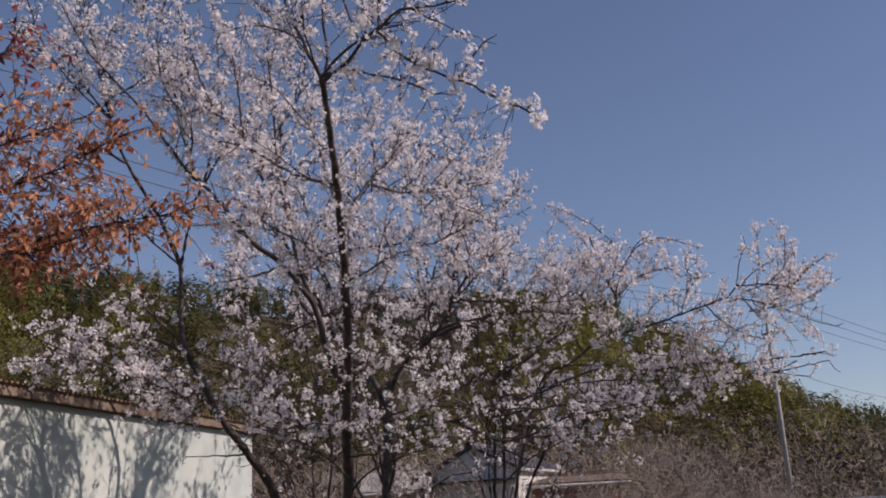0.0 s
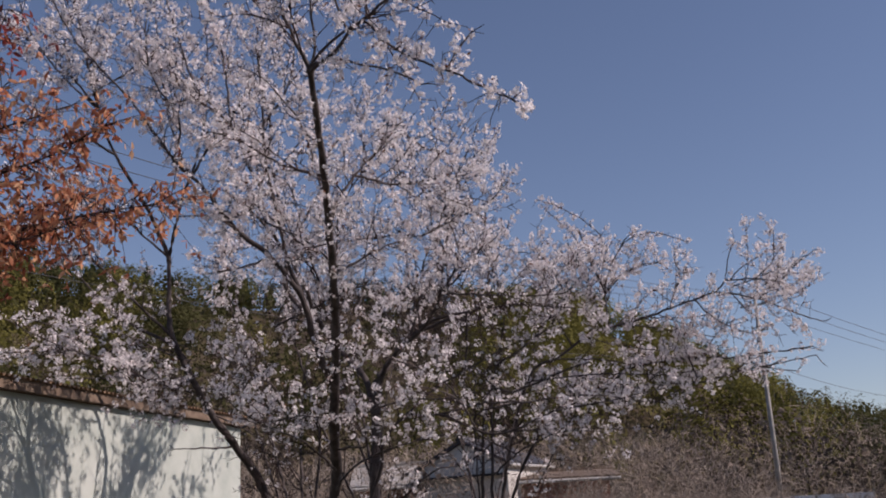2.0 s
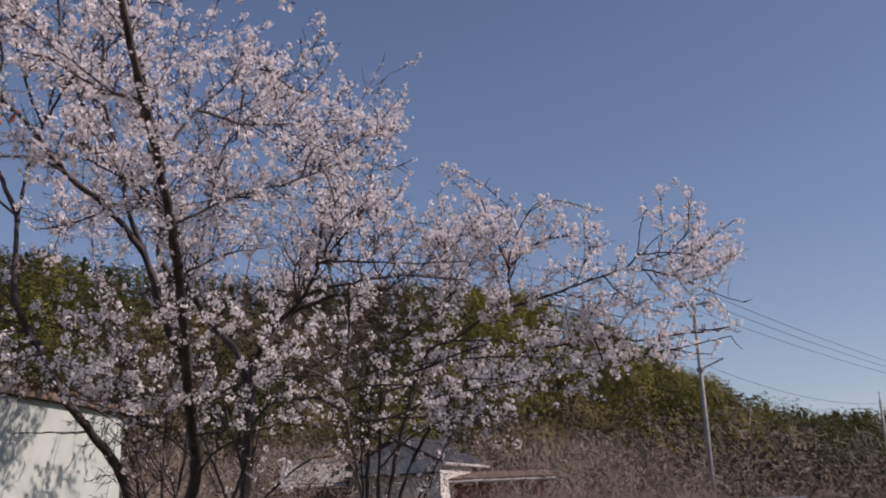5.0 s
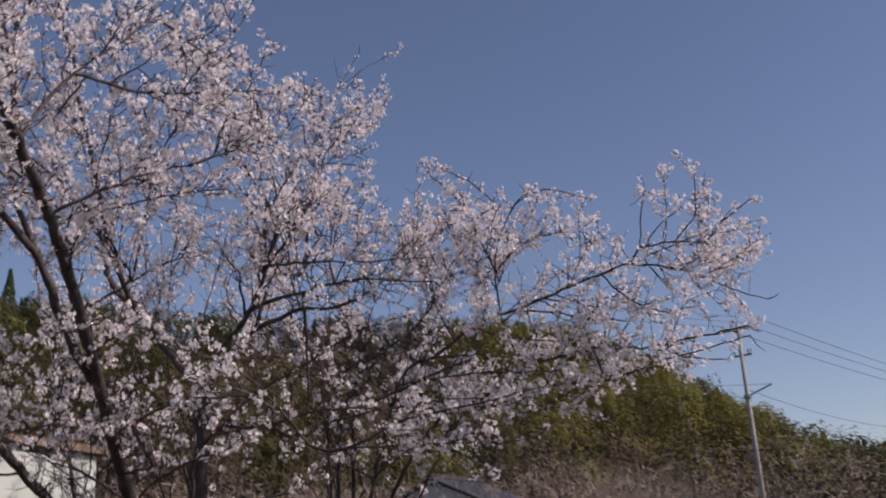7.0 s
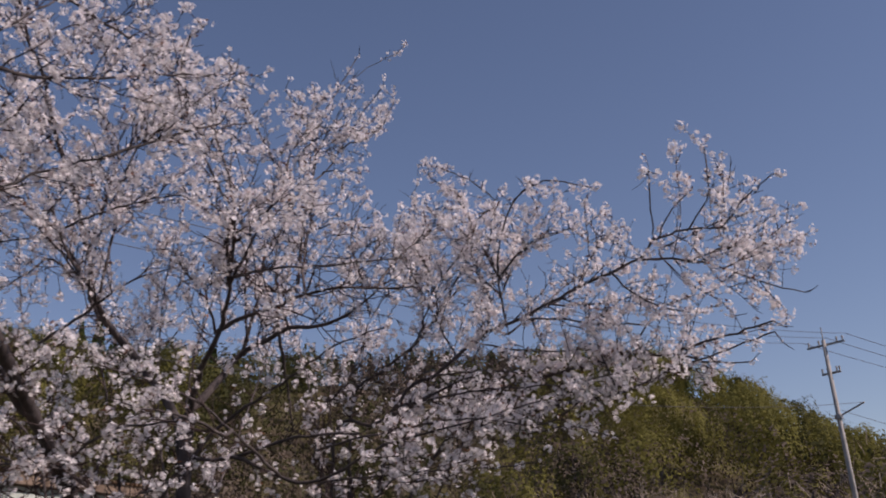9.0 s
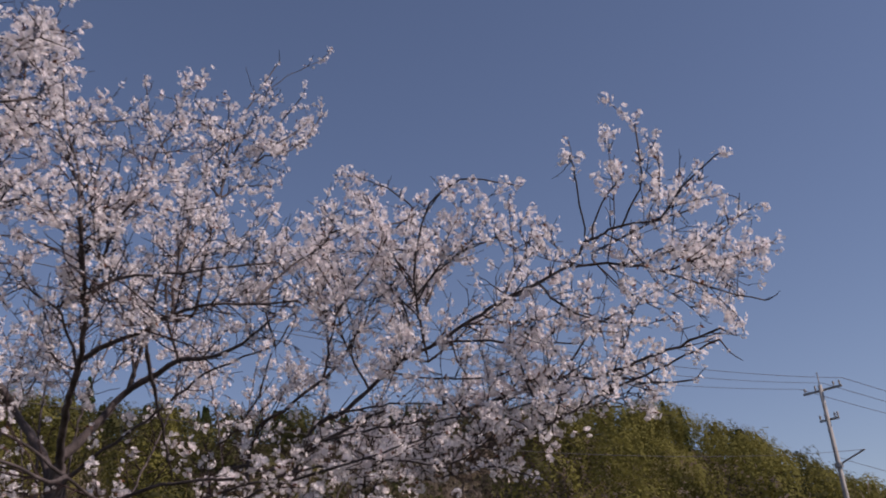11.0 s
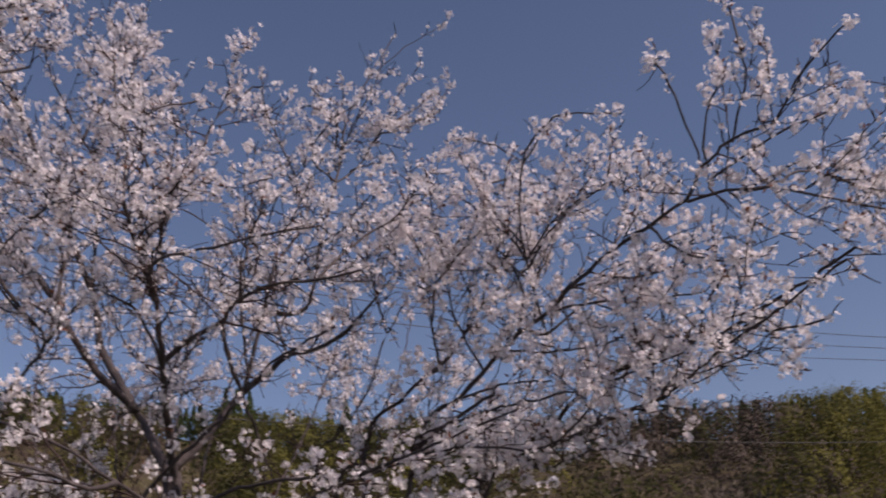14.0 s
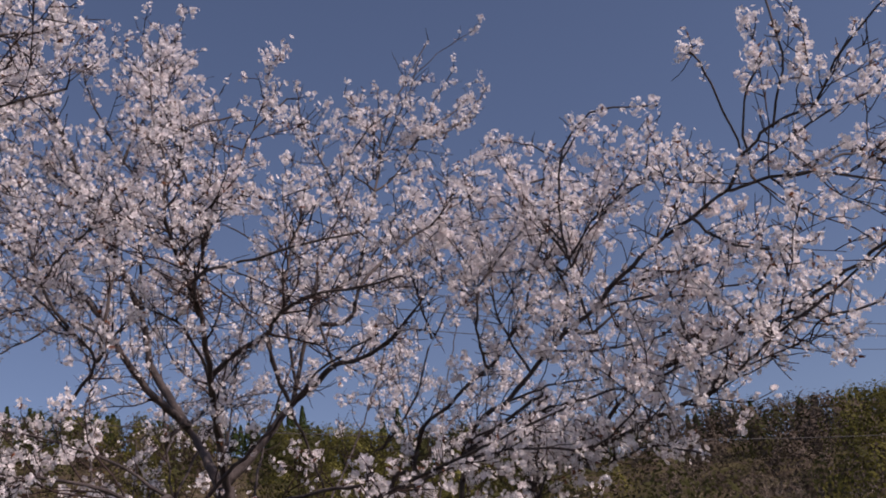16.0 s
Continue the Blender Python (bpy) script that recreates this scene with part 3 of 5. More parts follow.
    limb(0.0095, 0.0040, 0.7, (-0.40, 9.40, 2.26), (-0.54, 9.20, 2.45), (-0.92, 9.00, 2.50), (-1.29, 8.80, 2.45), (-1.63, 8.60, 2.73))
    limb(0.0082, 0.0040, 1.3, (-3.03, 9.70, 5.77), (-3.31, 9.40, 6.02), (-3.54, 9.20, 6.36), (-3.65, 9.00, 6.75), (-3.78, 9.00, 7.13))
    limb(0.0082, 0.0040, 1.3, (-3.10, 9.60, 6.23), (-2.85, 9.40, 6.37), (-2.63, 9.20, 6.45), (-2.50, 9.00, 6.70))
    limb(0.0082, 0.0040, 1.3, (-3.08, 9.70, 5.96), (-2.73, 9.50, 6.04), (-2.40, 9.30, 6.18), (-2.13, 9.10, 6.13))
    limb(0.0082, 0.0040, 1.3, (-2.19, 7.90, 5.05), (-2.43, 7.80, 5.30), (-2.64, 7.70, 5.56), (-2.80, 7.60, 5.88))
    limb(0.0082, 0.0040, 1.4, (-1.83, 7.90, 4.51), (-1.77, 7.80, 4.81), (-1.98, 7.70, 5.18), (-2.01, 7.60, 5.59), (-1.90, 7.50, 5.94))
    limb(0.0082, 0.0040, 1.3, (-1.11, 7.90, 4.77), (-0.91, 8.00, 5.16), (-0.85, 8.00, 5.58), (-0.89, 8.00, 5.96))
    limb(0.0082, 0.0040, 1.4, (-1.09, 8.20, 3.73), (-1.44, 8.60, 3.75), (-1.80, 8.90, 3.79))
    limb(0.0082, 0.0040, 1.2, (-0.53, 7.50, 3.48), (-0.75, 7.60, 3.70), (-1.17, 7.80, 3.96), (-1.43, 8.00, 4.08))
    limb(0.0082, 0.0040, 1.2, (-0.01, 7.70, 4.66), (0.12, 7.90, 4.60), (0.24, 8.10, 4.60), (0.36, 8.30, 4.64))
    limb(0.0082, 0.0040, 1.4, (-0.33, 7.30, 4.10), (-0.03, 7.60, 4.12), (0.34, 7.90, 4.26), (0.69, 8.20, 4.39))
    limb(0.0082, 0.0040, 1.4, (0.17, 7.80, 3.75), (0.46, 8.00, 3.94), (0.67, 8.20, 4.09))
    limb(0.0095, 0.0040, 0.7, (0.46, 9.20, 2.60), (0.31, 9.00, 2.75), (0.09, 8.90, 2.85), (-0.13, 8.80, 2.94), (-0.30, 8.70, 3.00))
    limb(0.0095, 0.0040, 0.5, (0.47, 9.00, 2.54), (0.34, 8.80, 2.61), (0.16, 8.70, 2.65), (-0.04, 8.60, 2.71))
    limb(0.0095, 0.0040, 1.5, (-1.34, 10.40, 2.89), (-1.70, 10.50, 3.19), (-2.08, 10.60, 3.37), (-2.46, 10.70, 3.51))
    limb(0.0095, 0.0040, 1.5, (-1.30, 10.20, 2.68), (-1.56, 10.00, 2.80), (-1.82, 9.90, 2.88), (-2.06, 9.80, 2.92))
    limb(0.0082, 0.0040, 1.0, (-2.34, 10.60, 3.38), (-2.79, 10.20, 3.43), (-3.23, 9.80, 3.52), (-3.63, 9.40, 3.60))
    limb(0.0082, 0.0040, 1.0, (-2.31, 10.60, 3.32), (-2.76, 10.10, 3.24), (-3.24, 9.70, 3.28), (-3.67, 9.30, 3.24))
    limb(0.0082, 0.0040, 1.0, (-2.25, 10.60, 3.23), (-2.67, 10.20, 3.11), (-3.00, 9.80, 3.04), (-3.32, 9.50, 2.99))
    limb(0.0082, 0.0040, 1.0, (-2.19, 10.60, 3.14), (-2.31, 10.10, 2.96), (-2.43, 9.70, 2.92), (-2.59, 9.30, 2.92))
    limb(0.0109, 0.0040, 0.5, (-0.77, 10.30, 1.89), (-0.50, 9.60, 2.10), (-0.10, 9.00, 2.20), (0.30, 8.60, 2.25))
    limb(0.0109, 0.0040, 0.3, (-0.75, 10.00, 2.10), (-0.95, 9.40, 2.30), (-1.20, 8.90, 2.40), (-1.40, 8.50, 2.45))
    limb(0.0109, 0.0040, 0.5, (-0.70, 9.50, 2.49), (-0.40, 9.00, 2.50), (0.00, 8.60, 2.55), (0.45, 8.30, 2.50))
    limb(0.0109, 0.0040, 1.2, (-2.90, 9.90, 5.35), (-3.20, 9.70, 5.50), (-3.50, 9.50, 5.65), (-3.85, 9.30, 5.75))
    limb(0.0109, 0.0040, 1.2, (-3.03, 9.70, 5.77), (-3.30, 9.50, 6.10), (-3.60, 9.30, 6.35), (-3.90, 9.20, 6.62))
    limb(0.0109, 0.0040, 1.2, (-2.46, 10.40, 4.37), (-2.90, 10.00, 4.75), (-3.30, 9.60, 4.95), (-3.75, 9.30, 5.05))
    limb(0.0109, 0.0040, 1.0, (-2.80, 10.20, 3.92), (-3.10, 9.90, 4.25), (-3.45, 9.60, 4.45), (-3.85, 9.40, 4.50))
    limb(0.0109, 0.0040, 1.2, (-2.15, 10.00, 5.10), (-2.30, 9.90, 5.50), (-2.38, 9.70, 6.00), (-2.40, 9.50, 6.50), (-2.45, 9.40, 6.95))
    limb(0.0109, 0.0040, 1.2, (-2.15, 10.00, 5.10), (-1.98, 9.80, 5.60), (-1.90, 9.60, 6.10), (-1.92, 9.50, 6.60))
    limb(0.0109, 0.0040, 1.2, (-1.75, 9.60, 5.48), (-1.45, 9.50, 5.90), (-1.30, 9.40, 6.35), (-1.25, 9.30, 6.75))
    # assumed rear limbs, added to fill the crown and shade the shed wall
    limb(0.0150, 0.0040, 0.75, (-1.12, 10.65, 0.90), (-1.50, 11.40, 2.00), (-1.90, 12.00, 3.10), (-2.10, 12.30, 4.00))
    limb(0.0150, 0.0040, 0.75, (-1.12, 10.65, 1.10), (-1.00, 11.30, 2.50), (-1.30, 11.60, 3.70), (-1.50, 11.70, 5.00))
    limb(0.0150, 0.0040, 0.75, (-1.12, 10.65, 1.20), (-1.60, 11.20, 2.90), (-2.00, 11.60, 4.00), (-2.20, 11.80, 5.00))
    limb(0.0150, 0.0040, 0.75, (-1.12, 10.65, 1.40), (-1.20, 11.50, 3.10), (-1.00, 12.00, 4.10), (-1.10, 12.40, 4.90))
    limb(0.0109, 0.0040, 0.5, (-1.90, 12.00, 3.10), (-2.15, 12.80, 4.00), (-2.25, 13.40, 4.70), (-2.20, 14.00, 5.20))
    limb(0.0109, 0.0040, 0.7, (-1.30, 11.60, 3.70), (-1.40, 12.50, 4.20), (-1.45, 13.30, 4.50), (-1.40, 14.00, 4.70))


def limbs_of_tree_2(limb):
    limb(0.0680, 0.0500, 0, (-0.45, 11.00, 0.00), (-0.42, 10.98, 1.20), (-0.38, 10.95, 2.30), (-0.33, 10.89, 3.05))
    limb(0.0400, 0.0104, 0.7, (-0.38, 10.95, 2.60), (-0.46, 11.02, 3.07), (-0.84, 11.30, 3.55), (-0.93, 11.20, 3.71), (-1.02, 11.00, 3.87), (-1.08, 10.80, 4.09), (-1.32, 10.70, 4.52), (-1.45, 10.50, 4.70), (-1.63, 10.30, 4.84), (-1.84, 10.10, 4.99))
    limb(0.0363, 0.0078, 0.8, (-0.89, 11.25, 3.66), (-1.27, 11.50, 4.09), (-1.37, 11.50, 4.27), (-1.35, 11.40, 4.53), (-1.36, 11.30, 4.73), (-1.37, 11.00, 5.09), (-1.43, 10.70, 5.57), (-1.39, 10.40, 5.82), (-1.42, 10.10, 6.10), (-1.46, 9.90, 6.64))
    limb(0.0122, 0.0040, 1, (-1.35, 11.35, 4.65), (-1.09, 11.00, 4.92), (-0.86, 10.70, 5.23), (-0.91, 10.50, 5.48), (-1.06, 10.30, 5.99), (-0.95, 10.20, 6.33))
    limb(0.0082, 0.0040, 0.2, (-0.98, 11.20, 3.76), (-1.08, 10.90, 3.83), (-1.24, 10.70, 3.74), (-1.34, 10.50, 3.62))
    limb(0.0109, 0.0040, 0.6, (-1.13, 10.80, 4.16), (-1.29, 10.50, 4.28), (-1.33, 10.20, 4.07), (-1.39, 9.90, 3.85))
    limb(0.0109, 0.0040, 1, (-0.40, 9.90, 4.92), (-0.37, 10.10, 5.40), (-0.43, 10.30, 5.86), (-0.36, 10.40, 6.19))
    limb(0.0340, 0.0104, 0.5, (-0.36, 10.93, 2.70), (-0.30, 10.85, 3.03), (-0.13, 10.50, 3.26), (0.17, 9.97, 3.42), (0.33, 9.65, 3.63), (0.37, 9.46, 3.85), (0.39, 9.40, 4.08))
    limb(0.0136, 0.0040, 1, (0.33, 9.64, 3.64), (0.51, 9.10, 3.90), (0.43, 9.20, 4.31), (0.36, 9.20, 4.56), (0.32, 9.20, 4.90))
    limb(0.0109, 0.0040, 0.8, (0.33, 9.64, 3.64), (0.68, 9.20, 3.93), (0.78, 9.30, 4.19), (0.84, 9.40, 4.48), (0.99, 9.50, 4.68))
    limb(0.0122, 0.0040, 1.2, (0.34, 9.60, 3.68), (0.75, 9.00, 3.51), (1.04, 8.90, 3.46), (1.35, 8.90, 3.47), (1.57, 9.00, 3.50))
    limb(0.0109, 0.0040, 1, (0.37, 9.45, 3.90), (0.46, 9.50, 3.98), (0.42, 9.60, 4.10), (0.27, 9.70, 4.35), (0.07, 9.80, 4.80), (-0.05, 9.90, 5.26), (-0.10, 10.00, 5.73))
    limb(0.0082, 0.0040, 1, (0.29, 9.70, 4.32), (0.30, 9.78, 4.50), (0.30, 9.84, 4.70), (0.29, 9.90, 4.88))
    limb(0.0109, 0.0040, 0.8, (0.14, 10.02, 3.44), (0.12, 9.90, 3.60), (0.14, 9.70, 3.67), (0.10, 9.50, 3.69), (0.04, 9.40, 3.82))
    limb(0.0163, 0.0046, 1.1, (0.14, 10.02, 3.44), (0.36, 9.95, 3.51), (0.60, 9.85, 3.53), (0.85, 9.60, 3.52), (1.09, 9.50, 3.51), (1.33, 9.50, 3.49), (1.58, 9.40, 3.44))
    limb(0.0136, 0.0052, 0.15, (0.60, 9.85, 3.53), (0.60, 9.95, 3.34), (0.59, 10.10, 3.18), (0.58, 10.30, 3.00), (0.56, 10.50, 2.80))
    limb(0.0095, 0.0040, 1.2, (0.85, 9.60, 3.52), (0.82, 9.70, 3.78), (0.86, 9.80, 4.08), (0.86, 9.90, 4.37))
    limb(0.0297, 0.0097, 0.5, (-0.29, 10.90, 3.11), (-0.14, 11.00, 3.30), (0.02, 11.10, 3.54), (0.29, 11.00, 3.63), (0.47, 10.90, 3.67), (0.71, 10.80, 3.64), (0.95, 10.70, 3.67))
    limb(0.0150, 0.0040, 0.9, (0.05, 11.10, 3.57), (0.12, 11.10, 3.80), (0.19, 11.10, 4.02), (0.23, 11.20, 4.42), (0.38, 11.30, 4.72), (0.41, 11.40, 4.93), (0.19, 11.50, 5.53), (-0.01, 11.60, 6.01), (-0.10, 11.70, 6.42))
    limb(0.0122, 0.0040, 1, (0.09, 11.10, 3.65), (0.10, 11.00, 3.97), (0.13, 10.90, 4.33), (-0.01, 10.80, 4.63), (-0.17, 10.70, 4.76))
    limb(0.0109, 0.0040, 1, (0.47, 10.90, 3.67), (0.38, 10.90, 3.99), (0.39, 10.90, 4.35), (0.58, 10.90, 4.71), (0.68, 10.90, 4.89))
    limb(0.0150, 0.0040, 0.6, (0.47, 11.20, 4.10), (0.50, 11.40, 4.64), (0.58, 11.55, 5.19), (0.63, 11.70, 5.79), (0.80, 11.80, 6.20), (1.02, 11.93, 6.65))
    limb(0.0069, 0.0040, 0.6, (0.58, 11.55, 5.19), (0.70, 11.70, 5.36), (0.88, 11.80, 5.71), (1.06, 11.80, 5.98), (1.24, 11.80, 6.20))
    limb(0.0082, 0.0040, -1.2, (0.65, 11.70, 5.81), (0.47, 11.70, 6.00), (0.33, 11.70, 6.21))
    limb(0.0069, 0.0040, 0.9, (0.88, 11.80, 5.71), (1.05, 12.00, 5.92), (1.20, 12.30, 6.25))
    limb(0.0068, 0.0040, 1.0, (0.92, 11.70, 5.60), (1.03, 11.90, 5.72), (1.15, 12.15, 5.95), (1.23, 12.35, 6.20), (1.28, 12.54, 6.45))
    limb(0.0065, 0.0040, 1.0, (0.96, 11.70, 5.64), (1.02, 11.95, 5.78), (1.10, 12.25, 6.00), (1.15, 12.51, 6.18))
    limb(0.0075, 0.0040, 0.9, (0.59, 11.60, 5.30), (0.64, 11.62, 5.54), (0.78, 11.65, 5.81), (0.90, 11.68, 6.06), (0.98, 11.70, 6.28))
    limb(0.0065, 0.0040, 1.1, (0.56, 11.60, 5.33), (0.57, 11.63, 5.62), (0.62, 11.67, 5.95), (0.63, 11.70, 6.19))
    limb(0.0065, 0.0040, 1.0, (0.63, 11.50, 5.68), (0.52, 11.50, 5.80), (0.43, 11.50, 5.88), (0.36, 11.50, 5.88))
    limb(0.0109, 0.0040, 1.3, (-0.80, 10.20, 3.80), (-0.90, 10.00, 4.00), (-1.07, 9.80, 4.27), (-1.25, 9.60, 4.48), (-1.46, 9.50, 4.68))
    limb(0.0109, 0.0040, 1.3, (-0.83, 10.10, 3.90), (-0.92, 9.90, 4.14), (-1.02, 9.80, 4.54), (-1.10, 9.70, 4.86), (-1.24, 9.60, 4.96))
    limb(0.0122, 0.0040, 1.3, (-0.77, 10.20, 3.84), (-0.69, 10.20, 4.31), (-0.62, 10.20, 4.81), (-0.27, 10.10, 5.30), (-0.12, 10.10, 5.73))
    limb(0.0082, 0.0040, 1.5, (-0.97, 9.90, 4.27), (-0.53, 9.60, 4.24), (-0.15, 9.40, 4.21), (0.11, 9.30, 4.18))
    limb(0.0082, 0.0040, 1.4, (-0.78, 10.20, 3.79), (-0.46, 10.00, 3.87), (-0.12, 9.80, 3.86))
    limb(0.0082, 0.0040, 1.1, (-1.01, 9.50, 5.20), (-0.86, 9.60, 5.38), (-0.78, 9.70, 5.57), (-0.64, 9.80, 6.00))
    limb(0.0082, 0.0040, 0.5, (0.26, 9.60, 4.76), (0.36, 9.70, 4.86), (0.50, 9.85, 4.94))
    limb(0.0082, 0.0040, 1.4, (1.33, 9.50, 3.49), (1.45, 9.70, 3.74), (1.57, 9.90, 3.91), (1.68, 10.00, 4.09))
    limb(0.0082, 0.0040, 1.4, (0.95, 10.70, 3.67), (1.19, 10.60, 3.80), (1.42, 10.50, 3.92))
    limb(0.0082, 0.0040, 1.1, (-1.32, 10.70, 4.52), (-1.58, 10.60, 4.51), (-1.78, 10.40, 4.41), (-1.87, 10.20, 4.32))
    limb(0.0082, 0.0040, 1.2, (-1.45, 10.50, 4.70), (-1.53, 10.40, 4.94), (-1.65, 10.30, 5.11), (-1.78, 10.20, 5.33))
    limb(0.0082, 0.0040, 1.5, (-1.43, 10.70, 5.57), (-1.51, 10.50, 5.58), (-1.59, 10.30, 5.64), (-1.72, 10.10, 5.72))
    limb(0.0082, 0.0040, 1.5, (-1.41, 10.85, 5.37), (-1.57, 10.70, 5.40), (-1.71, 10.50, 5.45), (-1.84, 10.30, 5.54))
    limb(0.0068, 0.0040, 1.1, (0.58, 11.55, 5.19), (0.51, 11.30, 5.28), (0.71, 11.10, 5.39), (0.98, 11.00, 5.43))
    limb(0.0068, 0.0040, 0.9, (0.67, 11.65, 5.31), (0.86, 11.50, 5.24), (1.05, 11.30, 5.10))
    limb(0.0068, 0.0040, 1.1, (0.50, 11.40, 4.64), (0.82, 11.20, 4.62), (1.08, 11.00, 4.50), (1.28, 10.80, 4.36))
    # next six: assumed back limbs, added to thicken bloom and dapple the shed
    limb(0.0150, 0.0040, 0.75, (-0.42, 10.98, 1.40), (-0.90, 11.70, 2.40), (-1.30, 12.40, 3.50), (-1.60, 12.90, 4.40))
    limb(0.0150, 0.0040, 0.45, (-0.42, 10.98, 1.70), (-0.30, 11.90, 2.80), (-0.10, 12.60, 3.90), (0.10, 13.00, 5.00))
    limb(0.0136, 0.0040, 0.45, (-0.42, 10.98, 2.00), (-0.80, 11.60, 3.20), (-0.90, 12.00, 4.40), (-0.80, 12.30, 5.50))
    limb(0.0150, 0.0040, 0.45, (-0.42, 10.98, 2.00), (-0.60, 11.80, 3.50), (-0.50, 12.30, 4.50), (-0.40, 12.60, 5.20))
    limb(0.0109, 0.0040, 0.7, (-0.10, 12.60, 3.90), (-0.30, 13.30, 4.30), (-0.40, 14.00, 4.60), (-0.35, 14.70, 4.75))
    limb(0.0109, 0.0040, 0.7, (-0.90, 12.00, 4.40), (-0.95, 12.80, 4.80), (-0.95, 13.60, 5.05), (-0.90, 14.30, 5.20))
    limb(0.0030, 0.0026, -0.5, (0.80, 11.80, 6.20), (1.08, 11.92, 6.48), (1.42, 12.08, 6.73))


def limbs_of_tree_3(limb):
    limb(0.0150, 0.0046, 0.4, (0.75, 11.30, 0.00), (0.70, 11.10, 1.30), (0.69, 10.80, 2.84), (0.85, 10.80, 3.09), (1.00, 10.90, 3.36), (1.10, 11.00, 3.73), (1.26, 11.00, 3.91))
    limb(0.0330, 0.0091, 0.25, (0.75, 11.30, 0.00), (0.72, 11.05, 1.40), (0.81, 10.80, 2.78), (1.09, 10.75, 2.83), (1.36, 10.70, 2.92), (1.64, 10.60, 3.02), (1.87, 10.50, 3.07))
    limb(0.0264, 0.0078, 0.51, (0.75, 11.35, 0.60), (0.85, 11.10, 2.00), (0.92, 11.00, 3.05), (1.16, 10.97, 3.27), (1.36, 11.00, 3.42), (1.47, 11.10, 3.54), (1.59, 11.10, 3.68), (1.68, 11.10, 3.80), (1.82, 11.20, 3.97))
    limb(0.0095, 0.0040, 0.85, (1.61, 11.10, 3.69), (1.62, 11.20, 3.89), (1.56, 11.20, 4.14), (1.49, 11.30, 4.44))
    limb(0.0122, 0.0040, 1.02, (1.43, 11.00, 3.47), (1.53, 10.60, 3.50), (1.63, 10.35, 3.67), (1.63, 10.28, 3.81), (1.55, 10.20, 3.98))
    limb(0.0082, 0.0040, 1.02, (1.63, 10.35, 3.67), (1.76, 10.40, 3.86), (1.93, 10.50, 4.06))
    limb(0.0317, 0.0081, 0.6, (0.80, 11.30, 0.20), (0.95, 11.10, 1.80), (1.29, 10.90, 2.99), (1.59, 10.80, 3.17), (1.76, 10.75, 3.28), (2.01, 10.65, 3.43), (2.24, 10.40, 3.44), (2.42, 10.15, 3.45), (2.65, 9.95, 3.50), (2.87, 9.85, 3.56), (3.07, 9.77, 3.61), (3.15, 9.68, 3.70))
    limb(0.0082, 0.0040, 0.4, (3.15, 9.68, 3.70), (3.32, 9.30, 3.62), (3.47, 9.10, 3.54), (3.58, 9.00, 3.65), (3.77, 8.93, 3.78))
    limb(0.0058, 0.0040, -1.2, (3.16, 9.70, 3.75), (3.14, 9.50, 3.85), (3.11, 9.25, 3.92), (3.07, 9.01, 3.91))
    limb(0.0058, 0.0040, -1.2, (3.19, 9.60, 3.70), (3.21, 9.40, 3.74), (3.26, 9.20, 3.77), (3.33, 9.10, 3.80))
    limb(0.0058, 0.0040, -1.2, (3.31, 9.30, 3.61), (3.37, 9.10, 3.67), (3.41, 9.00, 3.74), (3.40, 8.90, 3.97))
    limb(0.0088, 0.0040, 1.0, (3.08, 9.77, 3.60), (3.25, 9.60, 3.53), (3.40, 9.50, 3.46), (3.60, 9.50, 3.37), (3.84, 9.60, 3.30), (4.06, 9.68, 3.25))
    limb(0.0068, 0.0040, 1.5, (3.18, 9.65, 3.62), (3.38, 9.55, 3.66), (3.56, 9.53, 3.73), (3.66, 9.52, 3.74), (3.78, 9.50, 3.79))
    limb(0.0068, 0.0040, 1.4, (3.40, 9.50, 3.46), (3.61, 9.78, 3.63), (3.80, 10.06, 3.73), (4.03, 10.34, 3.76), (4.29, 10.62, 3.89), (4.56, 10.90, 4.05))
    limb(0.0082, 0.0040, 1.1, (3.63, 9.90, 3.69), (3.95, 10.70, 3.90), (4.29, 11.40, 4.08), (4.59, 11.90, 4.20))
    limb(0.0068, 0.0040, 1.4, (3.34, 9.50, 3.47), (3.46, 9.50, 3.52), (3.59, 9.50, 3.55))
    limb(0.0082, 0.0040, 1.1, (2.65, 9.95, 3.50), (2.74, 10.10, 3.69), (2.85, 10.20, 3.89), (2.84, 10.30, 4.08))
    limb(0.0264, 0.0052, 0.9, (0.85, 11.30, 0.50), (1.10, 11.10, 1.90), (1.70, 10.90, 2.78), (1.99, 10.70, 2.81), (2.30, 10.55, 2.99), (2.63, 10.25, 3.02), (2.90, 10.00, 2.99), (3.14, 9.70, 2.94), (3.33, 9.40, 2.92), (3.50, 9.10, 2.90), (3.61, 8.90, 2.89))
    limb(0.0095, 0.0040, 0.8, (2.90, 10.00, 2.99), (3.04, 10.00, 3.15), (3.21, 10.00, 3.33), (3.39, 10.00, 3.37))
    limb(0.0095, 0.0040, 1.1, (2.35, 10.50, 3.00), (2.42, 10.40, 3.17), (2.36, 10.30, 3.30), (2.34, 10.30, 3.53))
    limb(0.0122, 0.0040, 0.9, (2.10, 10.60, 2.77), (2.53, 10.20, 2.77), (2.81, 9.80, 2.73), (3.02, 9.50, 2.75), (3.09, 9.42, 2.77), (3.35, 9.00, 2.77), (3.55, 8.70, 2.78))
    limb(0.0095, 0.0040, 0.68, (2.81, 9.80, 2.73), (2.76, 9.80, 2.91), (2.72, 9.90, 3.17), (2.84, 9.90, 3.34))
    limb(0.0082, 0.0040, 0.5, (3.14, 9.70, 2.94), (3.32, 9.30, 2.77), (3.48, 9.00, 2.69))
